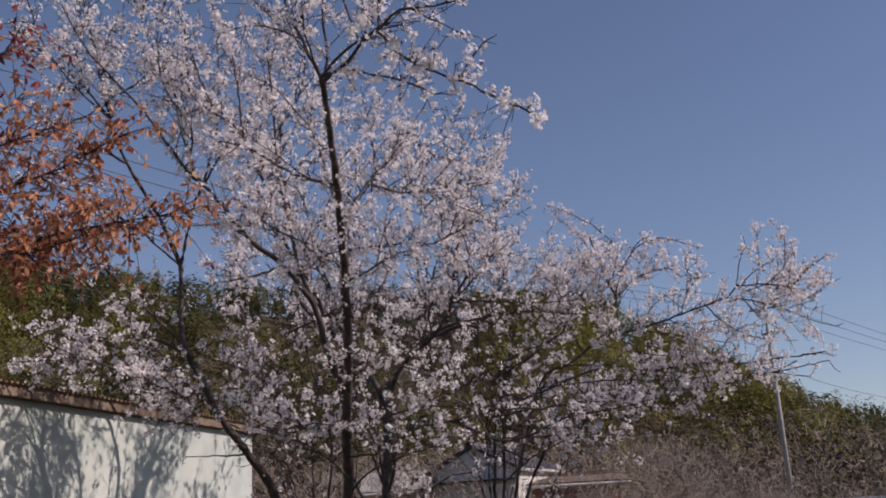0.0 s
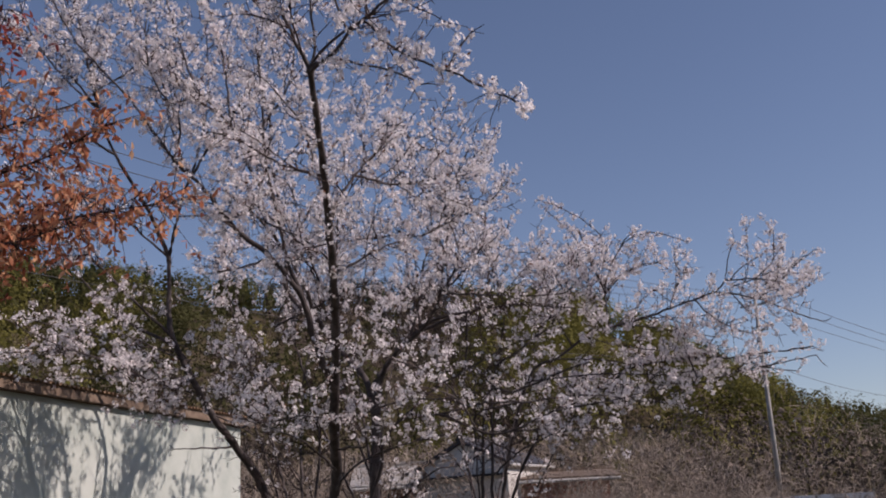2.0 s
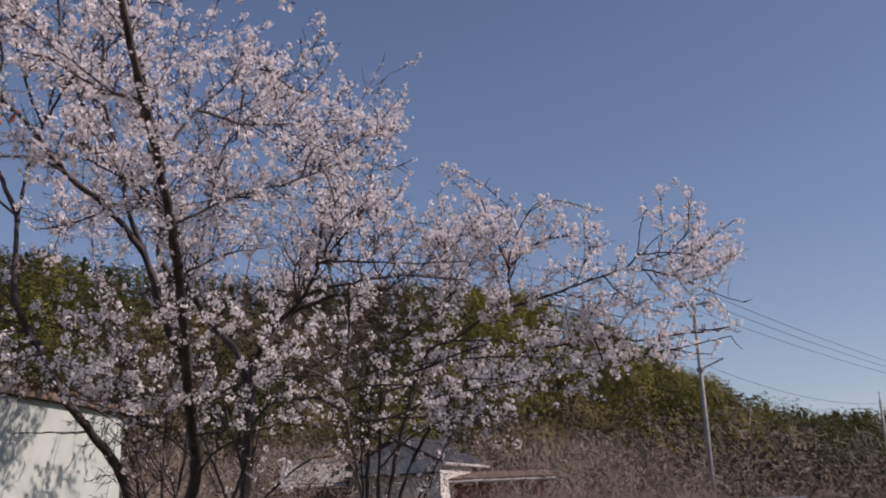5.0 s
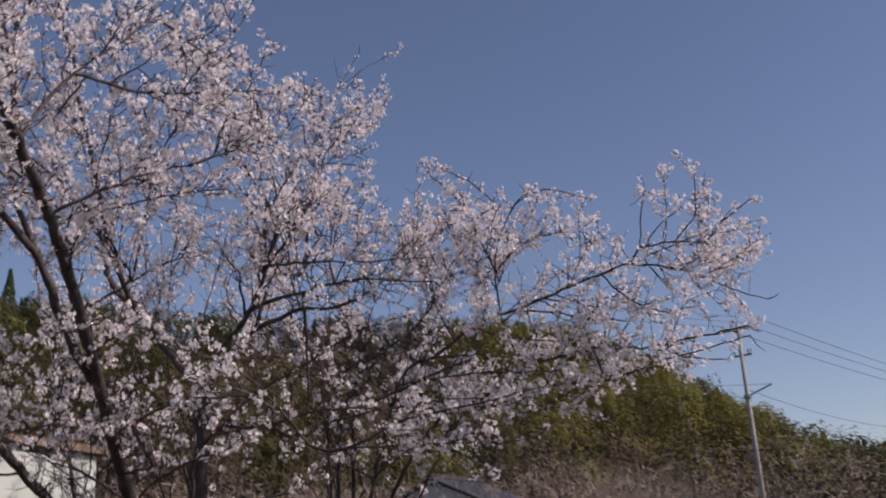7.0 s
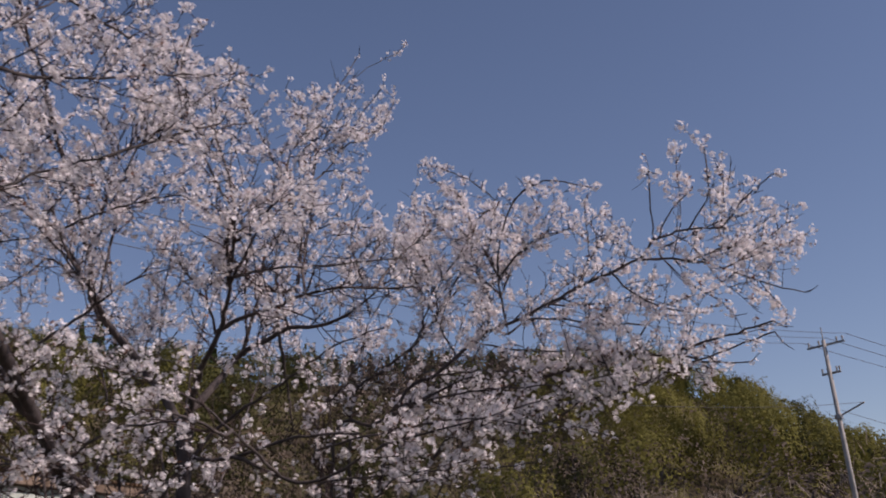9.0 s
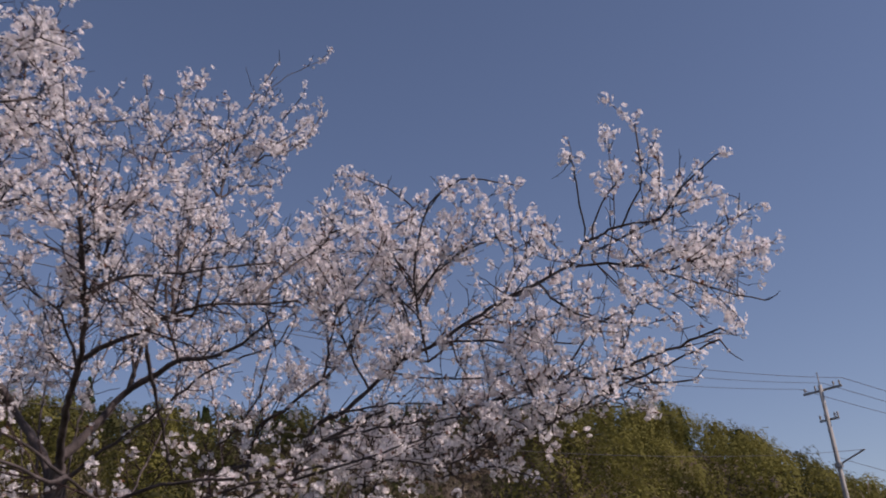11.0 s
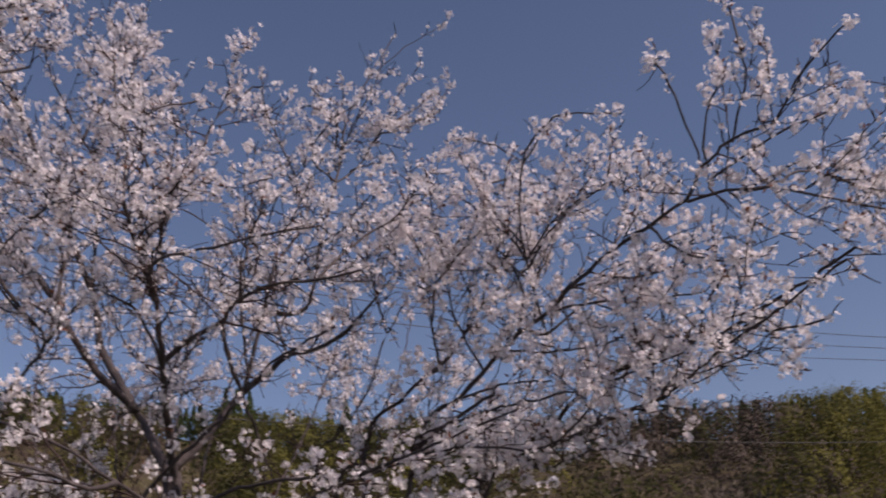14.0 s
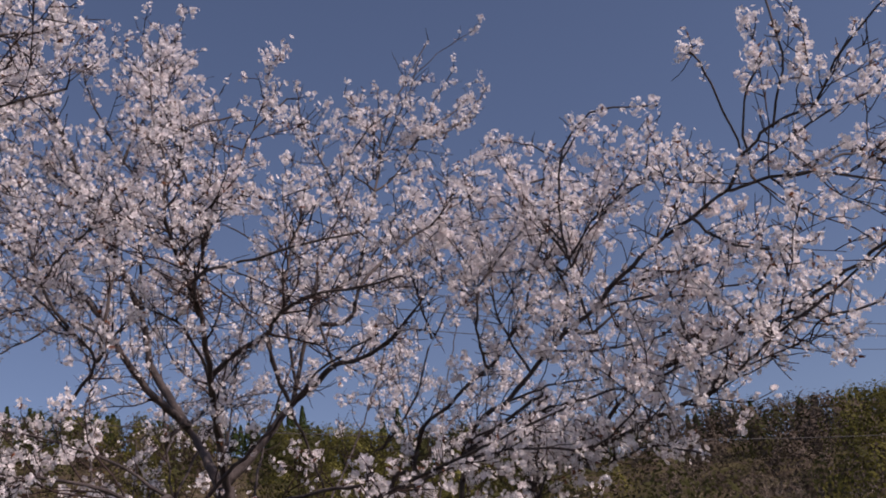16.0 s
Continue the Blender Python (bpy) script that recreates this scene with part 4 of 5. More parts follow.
    limb(0.0102, 0.0040, -1.2, (2.16, 10.66, 3.40), (2.14, 10.60, 3.66), (2.13, 10.54, 3.84), (2.17, 10.34, 4.05), (2.30, 10.10, 4.24), (2.50, 9.90, 4.28), (2.70, 9.80, 4.20), (2.85, 9.74, 4.12))
    limb(0.0082, 0.0040, 1.1, (2.13, 10.54, 3.82), (2.30, 10.50, 3.98), (2.52, 10.45, 4.08), (2.72, 10.40, 4.10))
    limb(0.0082, 0.0040, 1.02, (2.13, 10.54, 3.82), (2.02, 10.46, 4.05), (1.93, 10.38, 4.28), (1.86, 10.34, 4.46))
    limb(0.0082, 0.0040, 1.02, (2.13, 10.60, 3.70), (1.96, 10.80, 3.95), (1.84, 11.00, 4.25), (1.78, 11.20, 4.50))
    limb(0.0082, 0.0040, 1.02, (2.16, 10.66, 3.40), (2.42, 10.80, 3.62), (2.66, 11.00, 3.84), (2.88, 11.20, 4.02))
    limb(0.0068, 0.0040, 1.0, (2.10, 10.62, 3.95), (1.99, 10.50, 4.15), (1.92, 10.40, 4.34), (1.87, 10.40, 4.50))
    limb(0.0082, 0.0040, 1.02, (2.13, 10.60, 3.80), (2.27, 10.60, 3.98), (2.49, 10.50, 4.07), (2.69, 10.30, 4.06))
    limb(0.0082, 0.0040, 1.1, (2.14, 10.62, 3.70), (2.25, 10.80, 4.00), (2.30, 10.95, 4.28), (2.26, 11.10, 4.50))
    limb(0.0062, 0.0040, 1.3, (2.17, 10.62, 4.42), (2.02, 10.76, 4.68), (1.85, 10.91, 4.86), (1.71, 11.06, 4.99), (1.56, 11.20, 5.09))
    limb(0.0062, 0.0040, 1.3, (1.97, 10.70, 4.34), (1.87, 10.83, 4.57), (1.74, 10.97, 4.78), (1.64, 11.10, 4.94))
    limb(0.0060, 0.0040, 1.0, (2.30, 10.20, 4.28), (2.36, 10.16, 4.33), (2.44, 10.12, 4.36))
    limb(0.0109, 0.0040, 0.5, (0.85, 11.10, 2.00), (1.10, 10.30, 2.20), (1.40, 9.60, 2.30), (1.70, 9.10, 2.25))
    limb(0.0122, 0.0040, 0.81, (1.00, 11.20, 1.30), (1.77, 10.60, 2.63), (2.16, 10.20, 2.57), (2.47, 9.90, 2.56), (2.71, 9.60, 2.43))
    limb(0.0109, 0.0040, 0.5, (0.74, 10.40, 2.62), (1.33, 10.10, 2.67), (1.84, 9.80, 2.65), (2.30, 9.60, 2.54), (2.58, 9.40, 2.66))
    limb(0.0095, 0.0040, 0.4, (0.73, 10.40, 2.38), (1.32, 10.10, 2.38), (1.89, 9.80, 2.33), (2.24, 9.60, 2.31))
    limb(0.0095, 0.0040, 0.43, (1.29, 10.60, 2.92), (1.92, 10.20, 2.91), (2.48, 9.80, 2.82), (2.93, 9.60, 2.84))
    limb(0.0082, 0.0040, 1.1, (1.10, 11.00, 3.73), (1.04, 11.00, 4.05), (0.96, 11.10, 4.43), (1.03, 11.20, 4.75))
    limb(0.0082, 0.0040, 0.5, (2.87, 9.85, 3.56), (2.97, 9.70, 3.36), (3.13, 9.50, 3.18), (3.28, 9.30, 3.09))
    limb(0.0095, 0.0040, 0.8, (2.42, 10.20, 3.47), (2.67, 10.20, 3.45), (2.96, 10.10, 3.43), (3.20, 10.00, 3.48))
    limb(0.0095, 0.0040, 0.5, (2.24, 10.40, 3.44), (2.51, 10.20, 3.36), (2.80, 10.00, 3.24), (3.06, 9.80, 3.16))
    limb(0.0082, 0.0040, 0.5, (1.89, 10.70, 3.38), (2.23, 10.40, 3.21), (2.54, 10.10, 3.11), (2.79, 9.90, 3.10))
    limb(0.0082, 0.0040, 0.62, (1.59, 10.80, 3.17), (1.97, 10.40, 3.09), (2.26, 10.10, 2.97))
    limb(0.0082, 0.0040, 1.1, (1.76, 10.75, 3.29), (1.60, 10.80, 3.69), (1.56, 10.90, 4.14), (1.41, 11.00, 4.51))
    limb(0.0082, 0.0040, 1.02, (1.70, 11.10, 3.82), (1.82, 10.90, 3.96), (1.94, 10.80, 4.07), (1.90, 10.70, 4.21))
    limb(0.0082, 0.0040, 1.02, (2.01, 10.65, 3.43), (2.06, 10.70, 3.68), (2.00, 10.70, 3.91), (1.95, 10.80, 4.11))
    # limbs added behind the crown as background bloom and shadow casters
    limb(0.0150, 0.0040, 0.45, (0.75, 11.30, 1.00), (0.60, 12.00, 2.40), (0.50, 12.60, 3.60), (0.60, 13.00, 4.60))
    limb(0.0150, 0.0040, 0.64, (0.75, 11.30, 1.20), (1.20, 12.00, 2.60), (1.60, 12.50, 3.60), (1.90, 12.80, 4.40))
    limb(0.0150, 0.0040, 0.45, (0.75, 11.30, 1.40), (0.40, 12.20, 3.30), (0.10, 12.80, 4.30), (-0.10, 13.20, 5.00))
    limb(0.0109, 0.0040, 0.7, (0.50, 12.60, 3.60), (0.60, 13.30, 4.00), (0.70, 13.90, 4.25), (0.75, 14.50, 4.40))


for seed, low, stout, place, limbs in ((11, 1.95, 1.35, (-1.1, 10.75, 0), limbs_of_tree_1), (12, 3.5, 1.2, (-0.45, 11.0, 0), limbs_of_tree_2), (13, 1.6, 1.05, (0.78, 11.3, 0), limbs_of_tree_3)):
    cherry = thing("cherry_tree", place, "multi-stemmed cherry tree in full pale pink bloom on grass", "tree", "blossoming cherry trees")
    bpy.context.view_layer.update()
    growth = Growth(seed, low, stout)
    limbs(growth.limb)
    growth.finish(cherry)


# ---- orange-leaved tree at the edge ----
def orange_tree():
    rng = np.random.default_rng(21)
    tree = thing("young_tree", (-4.3, 6.4, 0), "young tree with fresh orange-red leaves beside the cherry trees", "tree")
    bpy.context.view_layer.update()
    base = np.array(tree.matrix_world.translation)
    limbs = [(0.06, 0.02, [(-4.3, 6.4, 0), (-4.2, 6.4, 1.4), (-4.0, 6.45, 2.6), (-3.8, 6.5, 3.8), (-3.6, 6.5, 5.0)]),
             (0.02, 0.004, [(-4.0, 6.45, 2.6), (-3.2, 6.5, 3.2), (-2.6, 6.5, 3.5), (-2.05, 6.5, 3.62), (-1.52, 6.5, 3.68)]),
             (0.02, 0.004, [(-3.95, 6.45, 2.8), (-3.2, 6.4, 3.55), (-2.7, 6.4, 3.85), (-2.3, 6.4, 4.0), (-1.95, 6.4, 4.2)]),
             (0.018, 0.004, [(-3.85, 6.5, 3.3), (-3.2, 6.5, 3.95), (-2.8, 6.5, 4.2), (-2.2, 6.5, 4.4)]),
             (0.018, 0.004, [(-3.85, 6.6, 3.4), (-3.3, 6.7, 4.1), (-2.9, 6.7, 4.5), (-2.7, 6.7, 4.7)]),
             (0.018, 0.004, [(-3.8, 6.5, 3.8), (-3.2, 6.6, 4.6), (-2.85, 6.6, 4.9), (-2.7, 6.6, 5.2)]),
             (0.016, 0.004, [(-4.05, 6.4, 2.3), (-3.4, 6.3, 3.0), (-2.9, 6.3, 3.3), (-2.4, 6.3, 3.4), (-2.1, 6.3, 3.5)]),
             (0.016, 0.004, [(-3.6, 6.5, 2.9), (-3.1, 6.7, 3.5), (-2.6, 6.8, 3.75), (-2.2, 6.8, 3.85)])]
    spots = []
    for r0, r1, pts in limbs:
        p = smooth_path(pts, 0.08)
        v, f = tube(p - base, np.linspace(r0, r1, len(p)), 7)
        part_np("trunk" if r0 > 0.04 else "limb", v, f, BARK, tree, smooth=True)
        if r0 < 0.04:
            spots.append(p[len(p) // 4:])
    tw, orange, red = [], [], []
    for p in spots:
        tan = unit(np.gradient(p, axis=0))
        for i in range(len(p)):
            for _ in range(7 if p[i][2] < 4.3 else 3):
                d = unit(tan[i] * 0.5 + rng.normal(0, 0.7, 3))
                L = rng.uniform(0.12, 0.42)
                q = p[i] + d * np.linspace(0, L, 5)[:, None] + np.array([0, 0, -0.12]) * (np.linspace(0, 1, 5)[:, None] ** 2) * L
                tw.append(tube(q - base, np.linspace(0.004, 0.0015, 5), 3))
                (red if p[i][2] + rng.normal(0, 0.15) > 4.75 else orange).extend([q[2], q[3], q[4], q[4]])
    v, f = joined(tw)
    part_np("twig_mass", v, f, TWIG, tree, kind="stuff")
    for name, pts, mat, label in (("orange_foliage", orange, ORANGE, "orange and russet leaves"), ("red_foliage", red, REDLEAF, "dark purple-red leaves")):
        c = np.repeat(np.array(pts) - base, 2, axis=0)
        droop = unit(rng.normal(0, 0.6, c.shape) + np.array([0, 0, -0.55]))
        s = rng.uniform(0.035, 0.08, (len(c), 1))
        w = unit(np.cross(droop, rng.normal(size=c.shape)))
        b = np.cross(droop, w)
        verts = np.stack([c, c + droop * s * 0.3 + w * s * 0.17 + b * s * 0.05, c + droop * s * 0.65 + w * s * 0.16 + b * s * 0.05, c + droop * s, c + droop * s * 0.65 - w * s * 0.16 + b * s * 0.05, c + droop * s * 0.3 - w * s * 0.17 + b * s * 0.05], 1).reshape(-1, 3)
        k = np.arange(len(c))[:, None] * 6
        part_np(name, verts, np.concatenate([k + np.array([[0, 1, 2, 3]]), k + np.array([[0, 3, 4, 5]])]), mat, tree, label, kind="stuff")


orange_tree()


# ---- white plastered shed ----
def shed():
    """Local x along the seen wall (0 at its far corner), local y away from it."""
    wall_far, wall_near = Vector((-2.5, 15.2, 0)), Vector((-5.2, 6.9, 0))
    run = wall_near - wall_far
    length = run.length
    ob = thing("shed", tuple(wall_far), "old white-plastered shed with a rusty overhanging roof", "shed", turn=math.degrees(math.atan2(run.y, run.x)))
    # the seen face lies at local y = 0, the body on its far side (local y < 0)
    part("wall", box(bmesh.new(), 0, length, -5, 0, -0.1, 3.05, 0.02), PLASTER, ob, "dappled white plaster wall")
    part("base_course", box(bmesh.new(), -0.03, length + 0.03, -5.03, 0.03, -0.1, 0.35, 0.01), CONCRETE, ob, "grey concrete base course")
    part("wall_plate", box(bmesh.new(), -0.12, length + 0.12, -0.1, 0.05, 3.05, 3.17, 0.01), TIMBER, ob, "dark timber wall plate")
    part("fascia", box(bmesh.new(), -0.4, length + 0.4, 0.08, 0.10, 3.05, 3.17, 0.005), TIMBER, ob, "brown fascia board")
    n = int(length / 0.6)
    for q in range(n + 1):
        part("rafter", box(bmesh.new(), q * 0.6, q * 0.6 + 0.06, -0.6, 0.08, 3.08, 3.13, 0.006), TIMBER, ob)
    x = np.arange(-0.45, length + 0.46, 0.02)
    rows = []
    for yy, zz in ((0.14, 3.185), (-2.5, 3.34), (-5.3, 3.185)):
        for dz in (0.0,):
            rows.append(np.stack([x, np.full_like(x, yy), zz + 0.012 * np.sin(x * 2 * np.pi / 0.08)], -1))
    low = [r - np.array([0, 0, 0.012]) for r in rows]
    v = np.concatenate(rows + low)
    m = len(x)
    f = []
    for a in range(2):
        q = np.arange(m - 1)
        f.append(np.stack([a * m + q, a * m + q + 1, (a + 1) * m + q + 1, (a + 1) * m + q], -1))
        f.append(np.stack([(a + 3) * m + q, (a + 4) * m + q, (a + 4) * m + q + 1, (a + 3) * m + q + 1], -1))
    part_np("roof", v, np.concatenate(f), RUSTROOF, ob, "brown rusted corrugated roof")


shed()


# ---- poles and wires ----
def utility_pole(at, height, turn, label, arms=True):
    pole = thing("utility_pole", at, label, "utility pole", "utility poles", turn)
    part("shaft", bar(bmesh.new(), (0, 0, -0.3), (0, 0, height), 0.115, 0.065, 14), CONCRETE, pole, "pale concrete shaft", True)
    part("top_pin", bar(bmesh.new(), (0, 0, height), (0, 0, height + 0.45), 0.02), STEEL, pole)
    if not arms:
        return pole
    for z, w, y in ((height - 0.15, 0.68, 0.0), (height - 1.15, 0.34, 0.0)):
        cross = part("crossarm", box(bmesh.new(), -w, w, 0.10, 0.18, z - 0.035, z + 0.035, 0.01), STEEL, pole, "steel crossarm")
        for xx in (-w * 0.9, -w * 0.35, w * 0.6, w * 0.9):
            b = bar(bmesh.new(), (xx, 0.145, z + 0.05), (xx, 0.145, z + 0.14), 0.025, 0.03, 10)
            bar(b, (xx, 0.145, z + 0.14), (xx, 0.145, z + 0.2), 0.04, 0.025, 10)
            part("insulator", b, CONCRETE, cross, "grey porcelain insulator")
    part("stay_arm", bar(bmesh.new(), (0.05, 0, height - 2.65), (0.95, 0, height - 2.35), 0.03), STEEL, pole, "slanting steel side arm")
    part("clamp", bar(bmesh.new(), (0, 0, height - 2.75), (0, 0, height - 2.6), 0.15), STEEL, pole, "steel band clamp")
    return pole


POLE = Vector((13.5, 38.4, 0))
POLE2 = Vector((29.1, 55.0, 0))
utility_pole(tuple(POLE), 9.3, -41, "pale concrete utility pole with steel crossarms above scrub")
utility_pole(tuple(POLE2), 7.0, -41, "distant slim pale concrete utility pole beyond scrub", False)
END, NEAR = Vector((56.0, 79.0, 0)), Vector((-15.1, 7.7, 0))
utility_pole(tuple(END), 9.3, -45, "pale concrete utility pole carrying the overhead wires onward")
utility_pole(tuple(NEAR), 9.3, -41, "pale concrete utility pole carrying the overhead wires back")


def wire(name, a, b, sag, r):
    s = np.linspace(0, 1, 40)[:, None]
    p = np.array(a) * (1 - s) + np.array(b) * s
    p[:, 2] -= (4 * sag * s * (1 - s))[:, 0]
    v, f = tube(p, np.full(40, r), 5)
    return tagged(new(name, mesh_of(name, v, f, CABLE, True)), "thin black overhead wire strung between poles", "wire", "overhead wires")


side = Vector((0.75, -0.66, 0))
near_end = Vector((-15.1, 7.7, 9.36))
for off in (-0.75, 0.1, 0.8):
    wire("overhead_wire", POLE + side * off + Vector((0, 0, 9.36)), near_end + side * off, 1.25, 0.008)
    wire("overhead_wire", POLE + side * off + Vector((0, 0, 9.36)), END + side * off + Vector((0, 0, 9.36)), 1.0, 0.010)
wire("overhead_wire", POLE + Vector((0, 0, 6.9)), POLE2 + Vector((0, 0, 6.8)), 0.5, 0.009)
wire("overhead_wire", POLE + side * 0.95 + Vector((0, 0, 6.95)), near_end - Vector((0, 0, 2.4)), 1.2, 0.008)


# ---- bare scrub ----
def scrub_variant(seed, height, ob):
    rng = np.random.default_rng(seed)
    pieces, ends = [], []

    def sprout(p, d, length, r, depth):
        k = 5 if depth == 0 else 3
        path = [np.array(p)]
        d = np.array(d)
        for _ in range(k):
            d = unit(d + rng.normal(0, 0.18, 3) + np.array([0, 0, 0.02]))
            path.append(path[-1] + d * length / k)
        path = np.array(path)
        pieces.append(tube(path, np.linspace(r, r * 0.4, k + 1) * (1 if depth < 2 else 0.7), 3 if depth else 6))
        if depth:
            ends.extend([(path[1], d), (path[2], d), (path[3], d)])
        if depth < 2:
            for t in rng.uniform(0.3, 1.0, 5):
                i = int(t * k)
                sprout(path[i], unit(d * 0.6 + rng.normal(0, 0.55, 3) + np.array([0, 0, 0.2])), length * rng.uniform(0.4, 0.65), r * 0.5, depth + 1)

    for _ in range(5):
        a = rng.uniform(0, 2 * np.pi)
        sprout((0.2 * math.cos(a), 0.2 * math.sin(a), -0.05), unit(np.array([0.8 * math.cos(a), 0.8 * math.sin(a), 1.0])), height * rng.uniform(0.42, 0.55), 0.03, 0)
    v, f = joined(pieces)
    part_np("stem_mass", v, f, BARE, ob, kind="stuff")
    p = np.array([e[0] for e in ends])
    n = np.array([e[1] for e in ends])
    p, n = np.repeat(p, 5, axis=0), np.repeat(n, 5, axis=0)
    u = unit(n * 0.7 + rng.normal(0, 0.55, n.shape) + np.array([0, 0, 0.15]))
    w, _ = frames_of(u, rng)
    L = rng.uniform(0.15, 0.5, (len(p), 1)) * height / 3
    b = rng.uniform(0.0018, 0.0042, (len(p), 1))
    verts = np.stack([p - w * b, p + w * b, p + u * L + w * b * 0.3, p + u * L - w * b * 0.3], 1).reshape(-1, 3)
    part_np("twig_mass", verts, np.arange(len(verts)).reshape(-1, 4), BARE, ob, "fine grey-brown twigs", kind="stuff")


scrub = []
for q in range(5):
    ob = thing("bare_shrub", (0, 0, 0), "leafless grey-brown shrub of thin branching stems", "shrub", "bare scrub")
    scrub_variant(40 + q, 3.0, ob)
    scrub.append(ob)
rng = np.random.default_rng(8)
for q in range(100):
    az, r = (rng.uniform(6.5, 39), rng.uniform(16, 42)) if q % 6 else (rng.uniform(-4, 12), rng.uniform(30, 42))
    if 13 < az < 23 and r < 36 and rng.random() < 0.25:
        az, r = rng.uniform(23, 39), rng.uniform(24, 44)
    if r < 22 and az > 22:
        r += 7
    s = rng.uniform(0.8, 1.2) * ((0.72 + r / 80) if az < 21 else (0.58 + r / 95))
    x, y = r * math.sin(radians(az)), r * math.cos(radians(az))
    m = pose(x, y, 0, 0, 0, rng.uniform(0, 360))
    if q < 5:
        scrub[q].matrix_world = m
    else:
        c = copy_thing(scrub[q % 5], m)
        c.scale = (s, s, s * rng.uniform(0.85, 1.1))


# ---- things beyond the scrub ----
def white_fence():
    ob = thing("fence", (9.4, 41.2, 0), "long white panelled fence half hidden behind scrub", "fence", turn=-19)
    for q in range(8):
        part("panel", box(bmesh.new(), q * 1.02 - 0.02, q * 1.02 + 0.98, -0.02, 0.02, 1.3, 1.88, 0.008), WHITEPAINT, ob)
    for q in range(9):
        part("post", box(bmesh.new(), q * 1.02 - 0.06, q * 1.02 - 0.02, -0.05, 0.05, -0.1, 2.0, 0.006), STEEL, ob)


white_fence()


def hedge():
    rng = np.random.default_rng(31)
    ob = thing("hedge", (4.9, 31, 0), "low clipped yellow-green hedge", "hedge")
    n = 9000
    p = np.stack([rng.uniform(-1.5, 1.5, n), rng.uniform(-0.5, 0.5, n), rng.uniform(0.05, 1.0, n) ** 0.5 * 1.75], -1)
    v, f = clump_quads(p, unit(rng.normal(size=p.shape) + np.array([0, -0.6, 0.6])), 0.05, rng)
    part_np("foliage", v, f, BAMBOO, ob, kind="stuff")
    part("stem", bar(bmesh.new(), (0, 0, -0.1), (0, 0, 1.2), 0.06, 0.03), BARK, ob)


hedge()


# ---- far houses ----
def house(at, turn, w, d, eaves, ridge, wall_mat, roof_mat, label, over=0.5, windows=True):
    ob = thing("house", at, label, "house", turn=turn)
    b = bmesh.new()
    pts = [(-w / 2, 0), (w / 2, 0), (w / 2, eaves), (0, ridge), (-w / 2, eaves)]
    a = [b.verts.new((x, -d / 2, z)) for x, z in pts]
    c = [b.verts.new((x, d / 2, z)) for x, z in pts]
    b.faces.new(a)
    b.faces.new(c[::-1])
    for q in range(5):
        b.faces.new((a[q], c[q], c[(q + 1) % 5], a[(q + 1) % 5]))
    part("wall", b, wall_mat, ob)
    for s in (-1, 1):
        b = bmesh.new()
        th = 0.14
        slope = (ridge - eaves) / (w / 2)
        x1, z1 = s * (w / 2 + over), eaves - over * slope
        vs = [b.verts.new(p) for p in ((0, -d / 2 - over, ridge + 0.03), (0, d / 2 + over, ridge + 0.03), (x1, d / 2 + over, z1 + 0.03), (x1, -d / 2 - over, z1 + 0.03))]
        top = [b.verts.new(v.co + Vector((0, 0, th))) for v in vs]
        b.faces.new(vs)
        b.faces.new(top)
        for q in range(4):
            b.faces.new((vs[q], vs[(q + 1) % 4], top[(q + 1) % 4], top[q]))
        roof = part("roof", b, roof_mat, ob)
        part("eaves_gutter", bar(bmesh.new(), (x1, -d / 2 - over, z1 + 0.02), (x1, d / 2 + over, z1 + 0.02), 0.07), CERAMIC, roof, "white eaves gutter")
    part("ridge_cap", box(bmesh.new(), -0.15, 0.15, -d / 2 - over - 0.05, d / 2 + over + 0.05, ridge + 0.1, ridge + 0.3, 0.04), roof_mat, ob)
    for xx in ((-w / 4, w / 4) if w > 4 else (0,)) if windows else ():
        win = part("window", box(bmesh.new(), xx - 0.6, xx + 0.6, -d / 2 - 0.03, -d / 2 + 0.02, 1.0, 2.1, 0.01), DARK, ob, "dark window")
        part("window_frame", box(box(bmesh.new(), xx - 0.66, xx + 0.66, -d / 2 - 0.06, -d / 2 - 0.02, 2.1, 2.17), xx - 0.66, xx + 0.66, -d / 2 - 0.06, -d / 2 - 0.02, 0.93, 1.0), STEEL, win)
    return ob


storehouse = house((3.35, 49.0, 0), -30, 4.4, 4.6, 4.0, 5.0, GREYWALL, DARKTILE, "far plastered storehouse with a dark tiled gable roof", 0.22, False)
part("pent_roof", box(bmesh.new(), -2.3, 2.3, -2.85, -2.28, 3.5, 3.58, 0.02), DARKTILE, storehouse, "narrow tiled pent roof across the gable")
house((6.7, 49.0, 0), 88, 4.0, 4.3, 3.2, 3.5, REDWOOD, TIMBER, "far red-brown boarded barn with a white gutter", 0.45)
house((-0.95, 51.4, 0), 88, 4.0, 3.2, 3.45, 4.3, REDWOOD, CONCRETE, "far red-brown boarded shed with a pale sheet roof", 0.45)


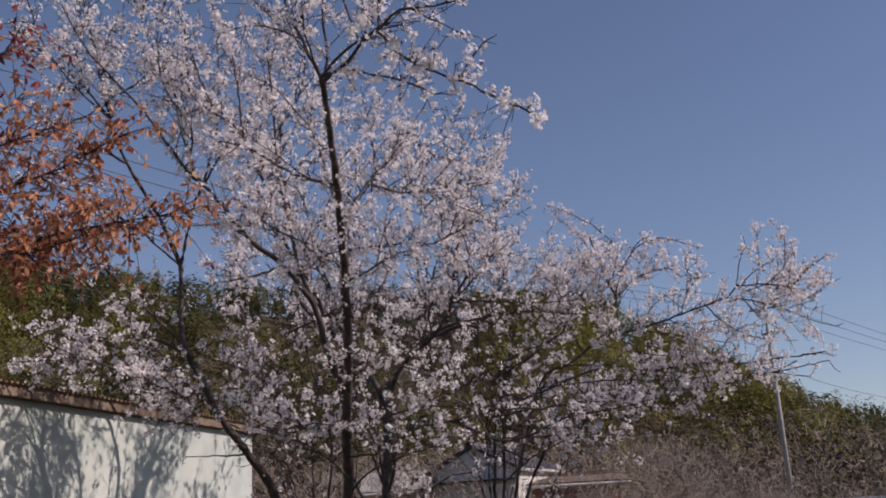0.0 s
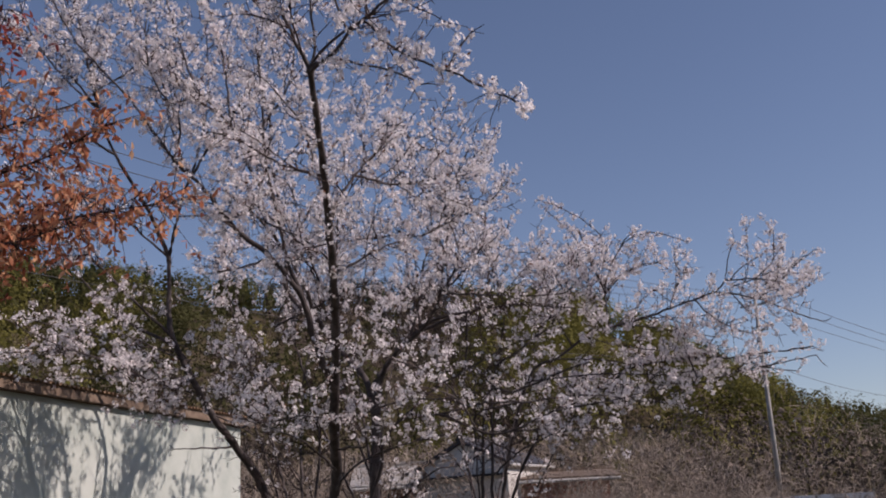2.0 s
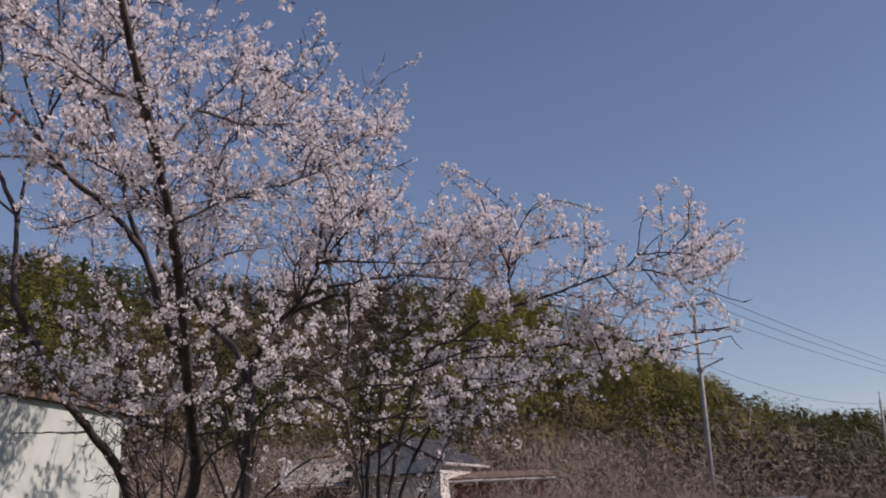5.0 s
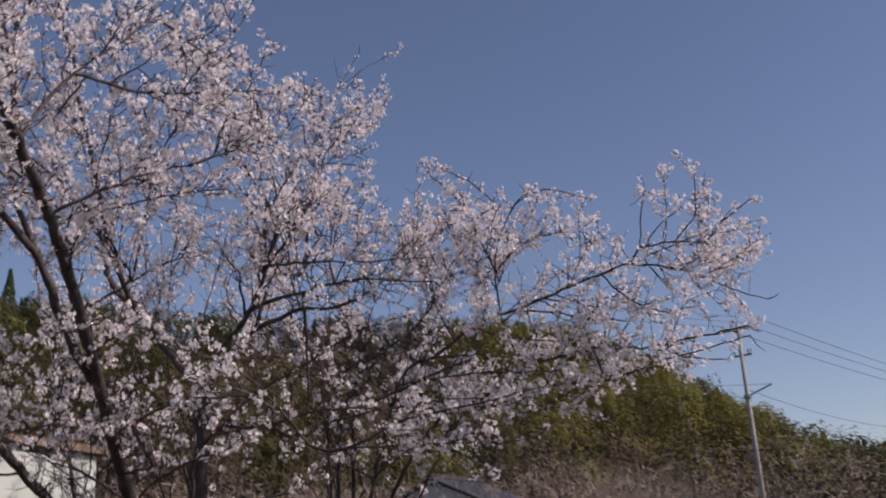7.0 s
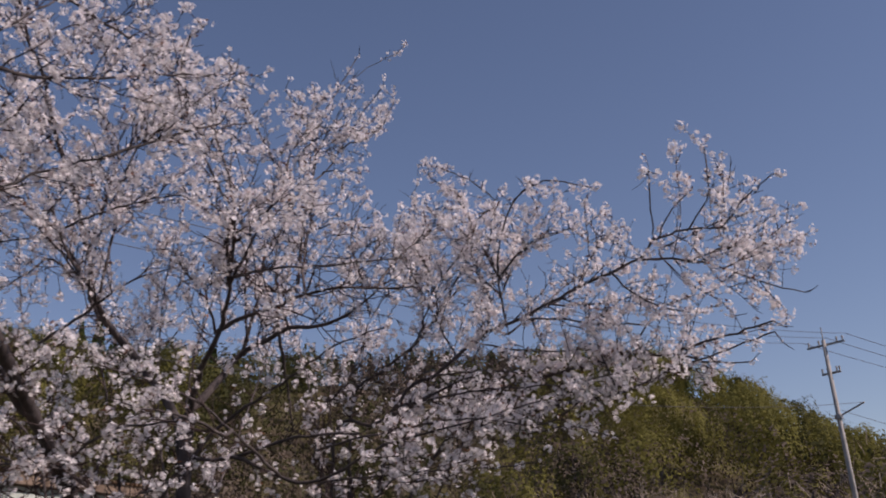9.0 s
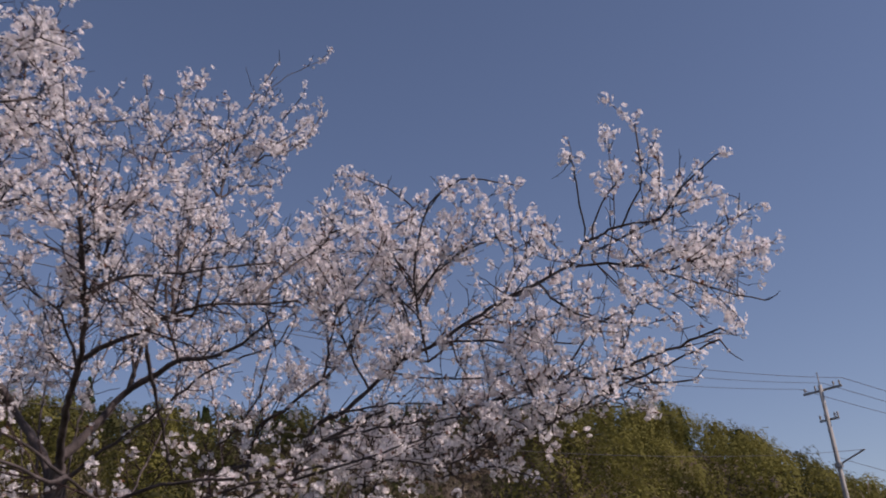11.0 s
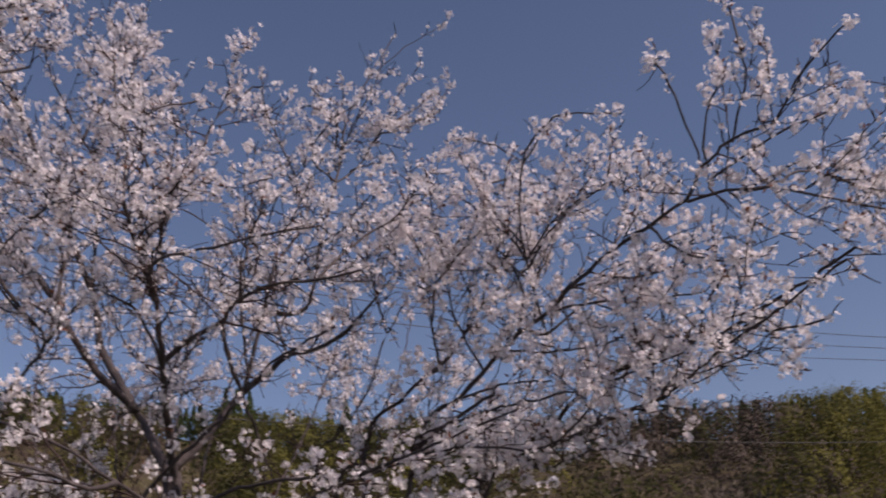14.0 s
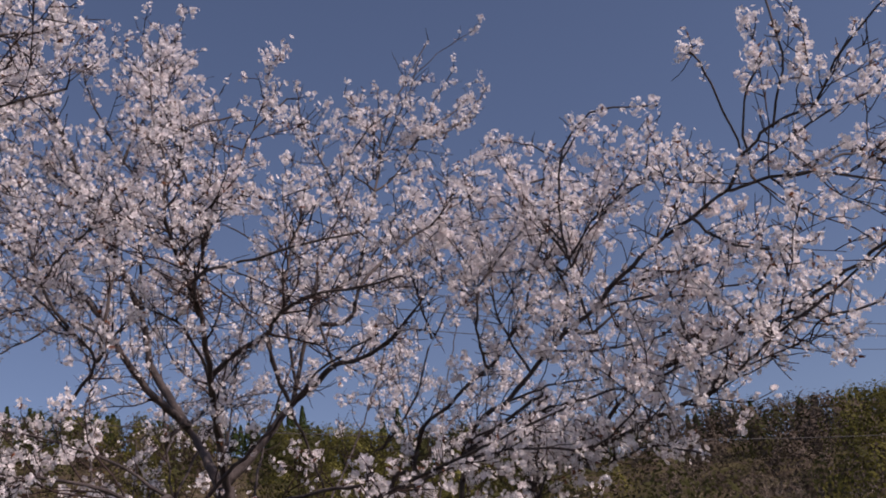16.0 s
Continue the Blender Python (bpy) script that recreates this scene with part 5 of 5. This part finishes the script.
# ---- parked cars ----
def car(at, turn, length, height, paint, label, belt_share=0.60):
    ob = thing("car", at, label, "car", "parked cars", turn)
    h, L, W = height, length, 1.62
    sill, belt = 0.28, h * belt_share

    def loft(sections, mat, name, parent, lab=""):
        b = bmesh.new()
        rings = []
        for x, w, z0, z1, tuck in sections:
            rings.append([b.verts.new(p) for p in ((x, -w, z0), (x, w, z0), (x, w, (z0 + z1) / 2), (x, w - tuck, z1), (x, -w + tuck, z1), (x, -w, (z0 + z1) / 2))])
        for r0, r1 in zip(rings[:-1], rings[1:]):
            for q in range(6):
                b.faces.new((r0[q], r0[(q + 1) % 6], r1[(q + 1) % 6], r1[q]))
        b.faces.new(rings[0])
        b.faces.new(rings[-1])
        bmesh.ops.recalc_face_normals(b, faces=b.faces)
        bmesh.ops.bevel(b, geom=list(b.edges), offset=0.035, segments=2, affect="EDGES")
        return part(name, b, mat, parent, lab, True)

    w = W / 2
    body = loft([(-L / 2, w * 0.9, sill + 0.1, belt * 0.86, 0.06), (-L / 2 + 0.25, w, sill, belt * 0.98, 0.05), (-L * 0.1, w, sill, belt, 0.04), (L * 0.2, w, sill, belt, 0.04), (L / 2 - 0.3, w * 0.98, sill, belt * 0.86, 0.08), (L / 2, w * 0.86, sill + 0.1, belt * 0.66, 0.1)], paint, "body", ob)
    loft([(-L * 0.46, w * 0.88, belt - 0.03, belt + 0.05, 0.03), (-L * 0.40, w * 0.93, belt - 0.03, h - 0.09, 0.16), (-L * 0.1, w * 0.95, belt - 0.03, h - 0.06, 0.17), (L * 0.10, w * 0.93, belt - 0.03, h - 0.09, 0.17), (L * 0.27, w * 0.88, belt - 0.03, belt + 0.04, 0.04)], GLASS, "glazing", ob, "dark car windows")
    loft([(-L * 0.40, w * 0.77, h - 0.10, h - 0.04, 0.05), (-L * 0.15, w * 0.80, h - 0.09, h, 0.08), (L * 0.10, w * 0.77, h - 0.11, h - 0.05, 0.06)], paint, "roof", ob)
    for x in (-L * 0.40, -L * 0.13, L * 0.11):
        for s in (-1, 1):
            part("window_pillar", bar(bmesh.new(), (x - (0.12 if x > 0.3 else 0), s * w * 0.95, belt), (x, s * w * 0.78, h - 0.06), 0.032), paint, ob)
    for x in (-L * 0.31, L * 0.32):
        for s in (-1, 1):
            wheel = part("wheel", bar(bmesh.new(), (x, s * (w - 0.16), 0.29), (x, s * (w + 0.01), 0.29), 0.29, 0.27, 24), RUBBER, ob, "black tyre", True)
            part("rim", bar(bmesh.new(), (x, s * (w - 0.02), 0.29), (x, s * (w + 0.018), 0.29), 0.19, 0.17, 16), CHROME, wheel, "bright wheel rim")
    for s in (-1, 1):
        part("headlight", box(bmesh.new(), L / 2 - 0.16, L / 2 - 0.02, s * w * 0.66 - 0.14, s * w * 0.66 + 0.14, belt * 0.6, belt * 0.74, 0.03), CHROME, ob, "clear headlight")
        part("tail_light", box(bmesh.new(), -L / 2 - 0.01, -L / 2 + 0.1, s * w * 0.74 - 0.1, s * w * 0.74 + 0.1, belt * 0.62, belt * 0.86, 0.02), REDLAMP, ob, "red tail light")
        mir = part("wing_mirror", box(bmesh.new(), L * 0.18, L * 0.23, s * (w + 0.1) - 0.09, s * (w + 0.1) + 0.09, belt, belt + 0.12, 0.03), paint, ob)
    return ob


car((8.8, 13.9, 0), 12, 3.5, 1.34, BLUEPAINT, "bright blue parked small car on grass")
car((11.55, 18.6, 0), 8, 3.8, 1.52, WHITEPAINT, "tall white parked van behind the small blue car", 0.72)
car((9.4, 39.5, 0), 10, 3.8, 1.75, WHITEPAINT, "far white parked car beyond the scrub")
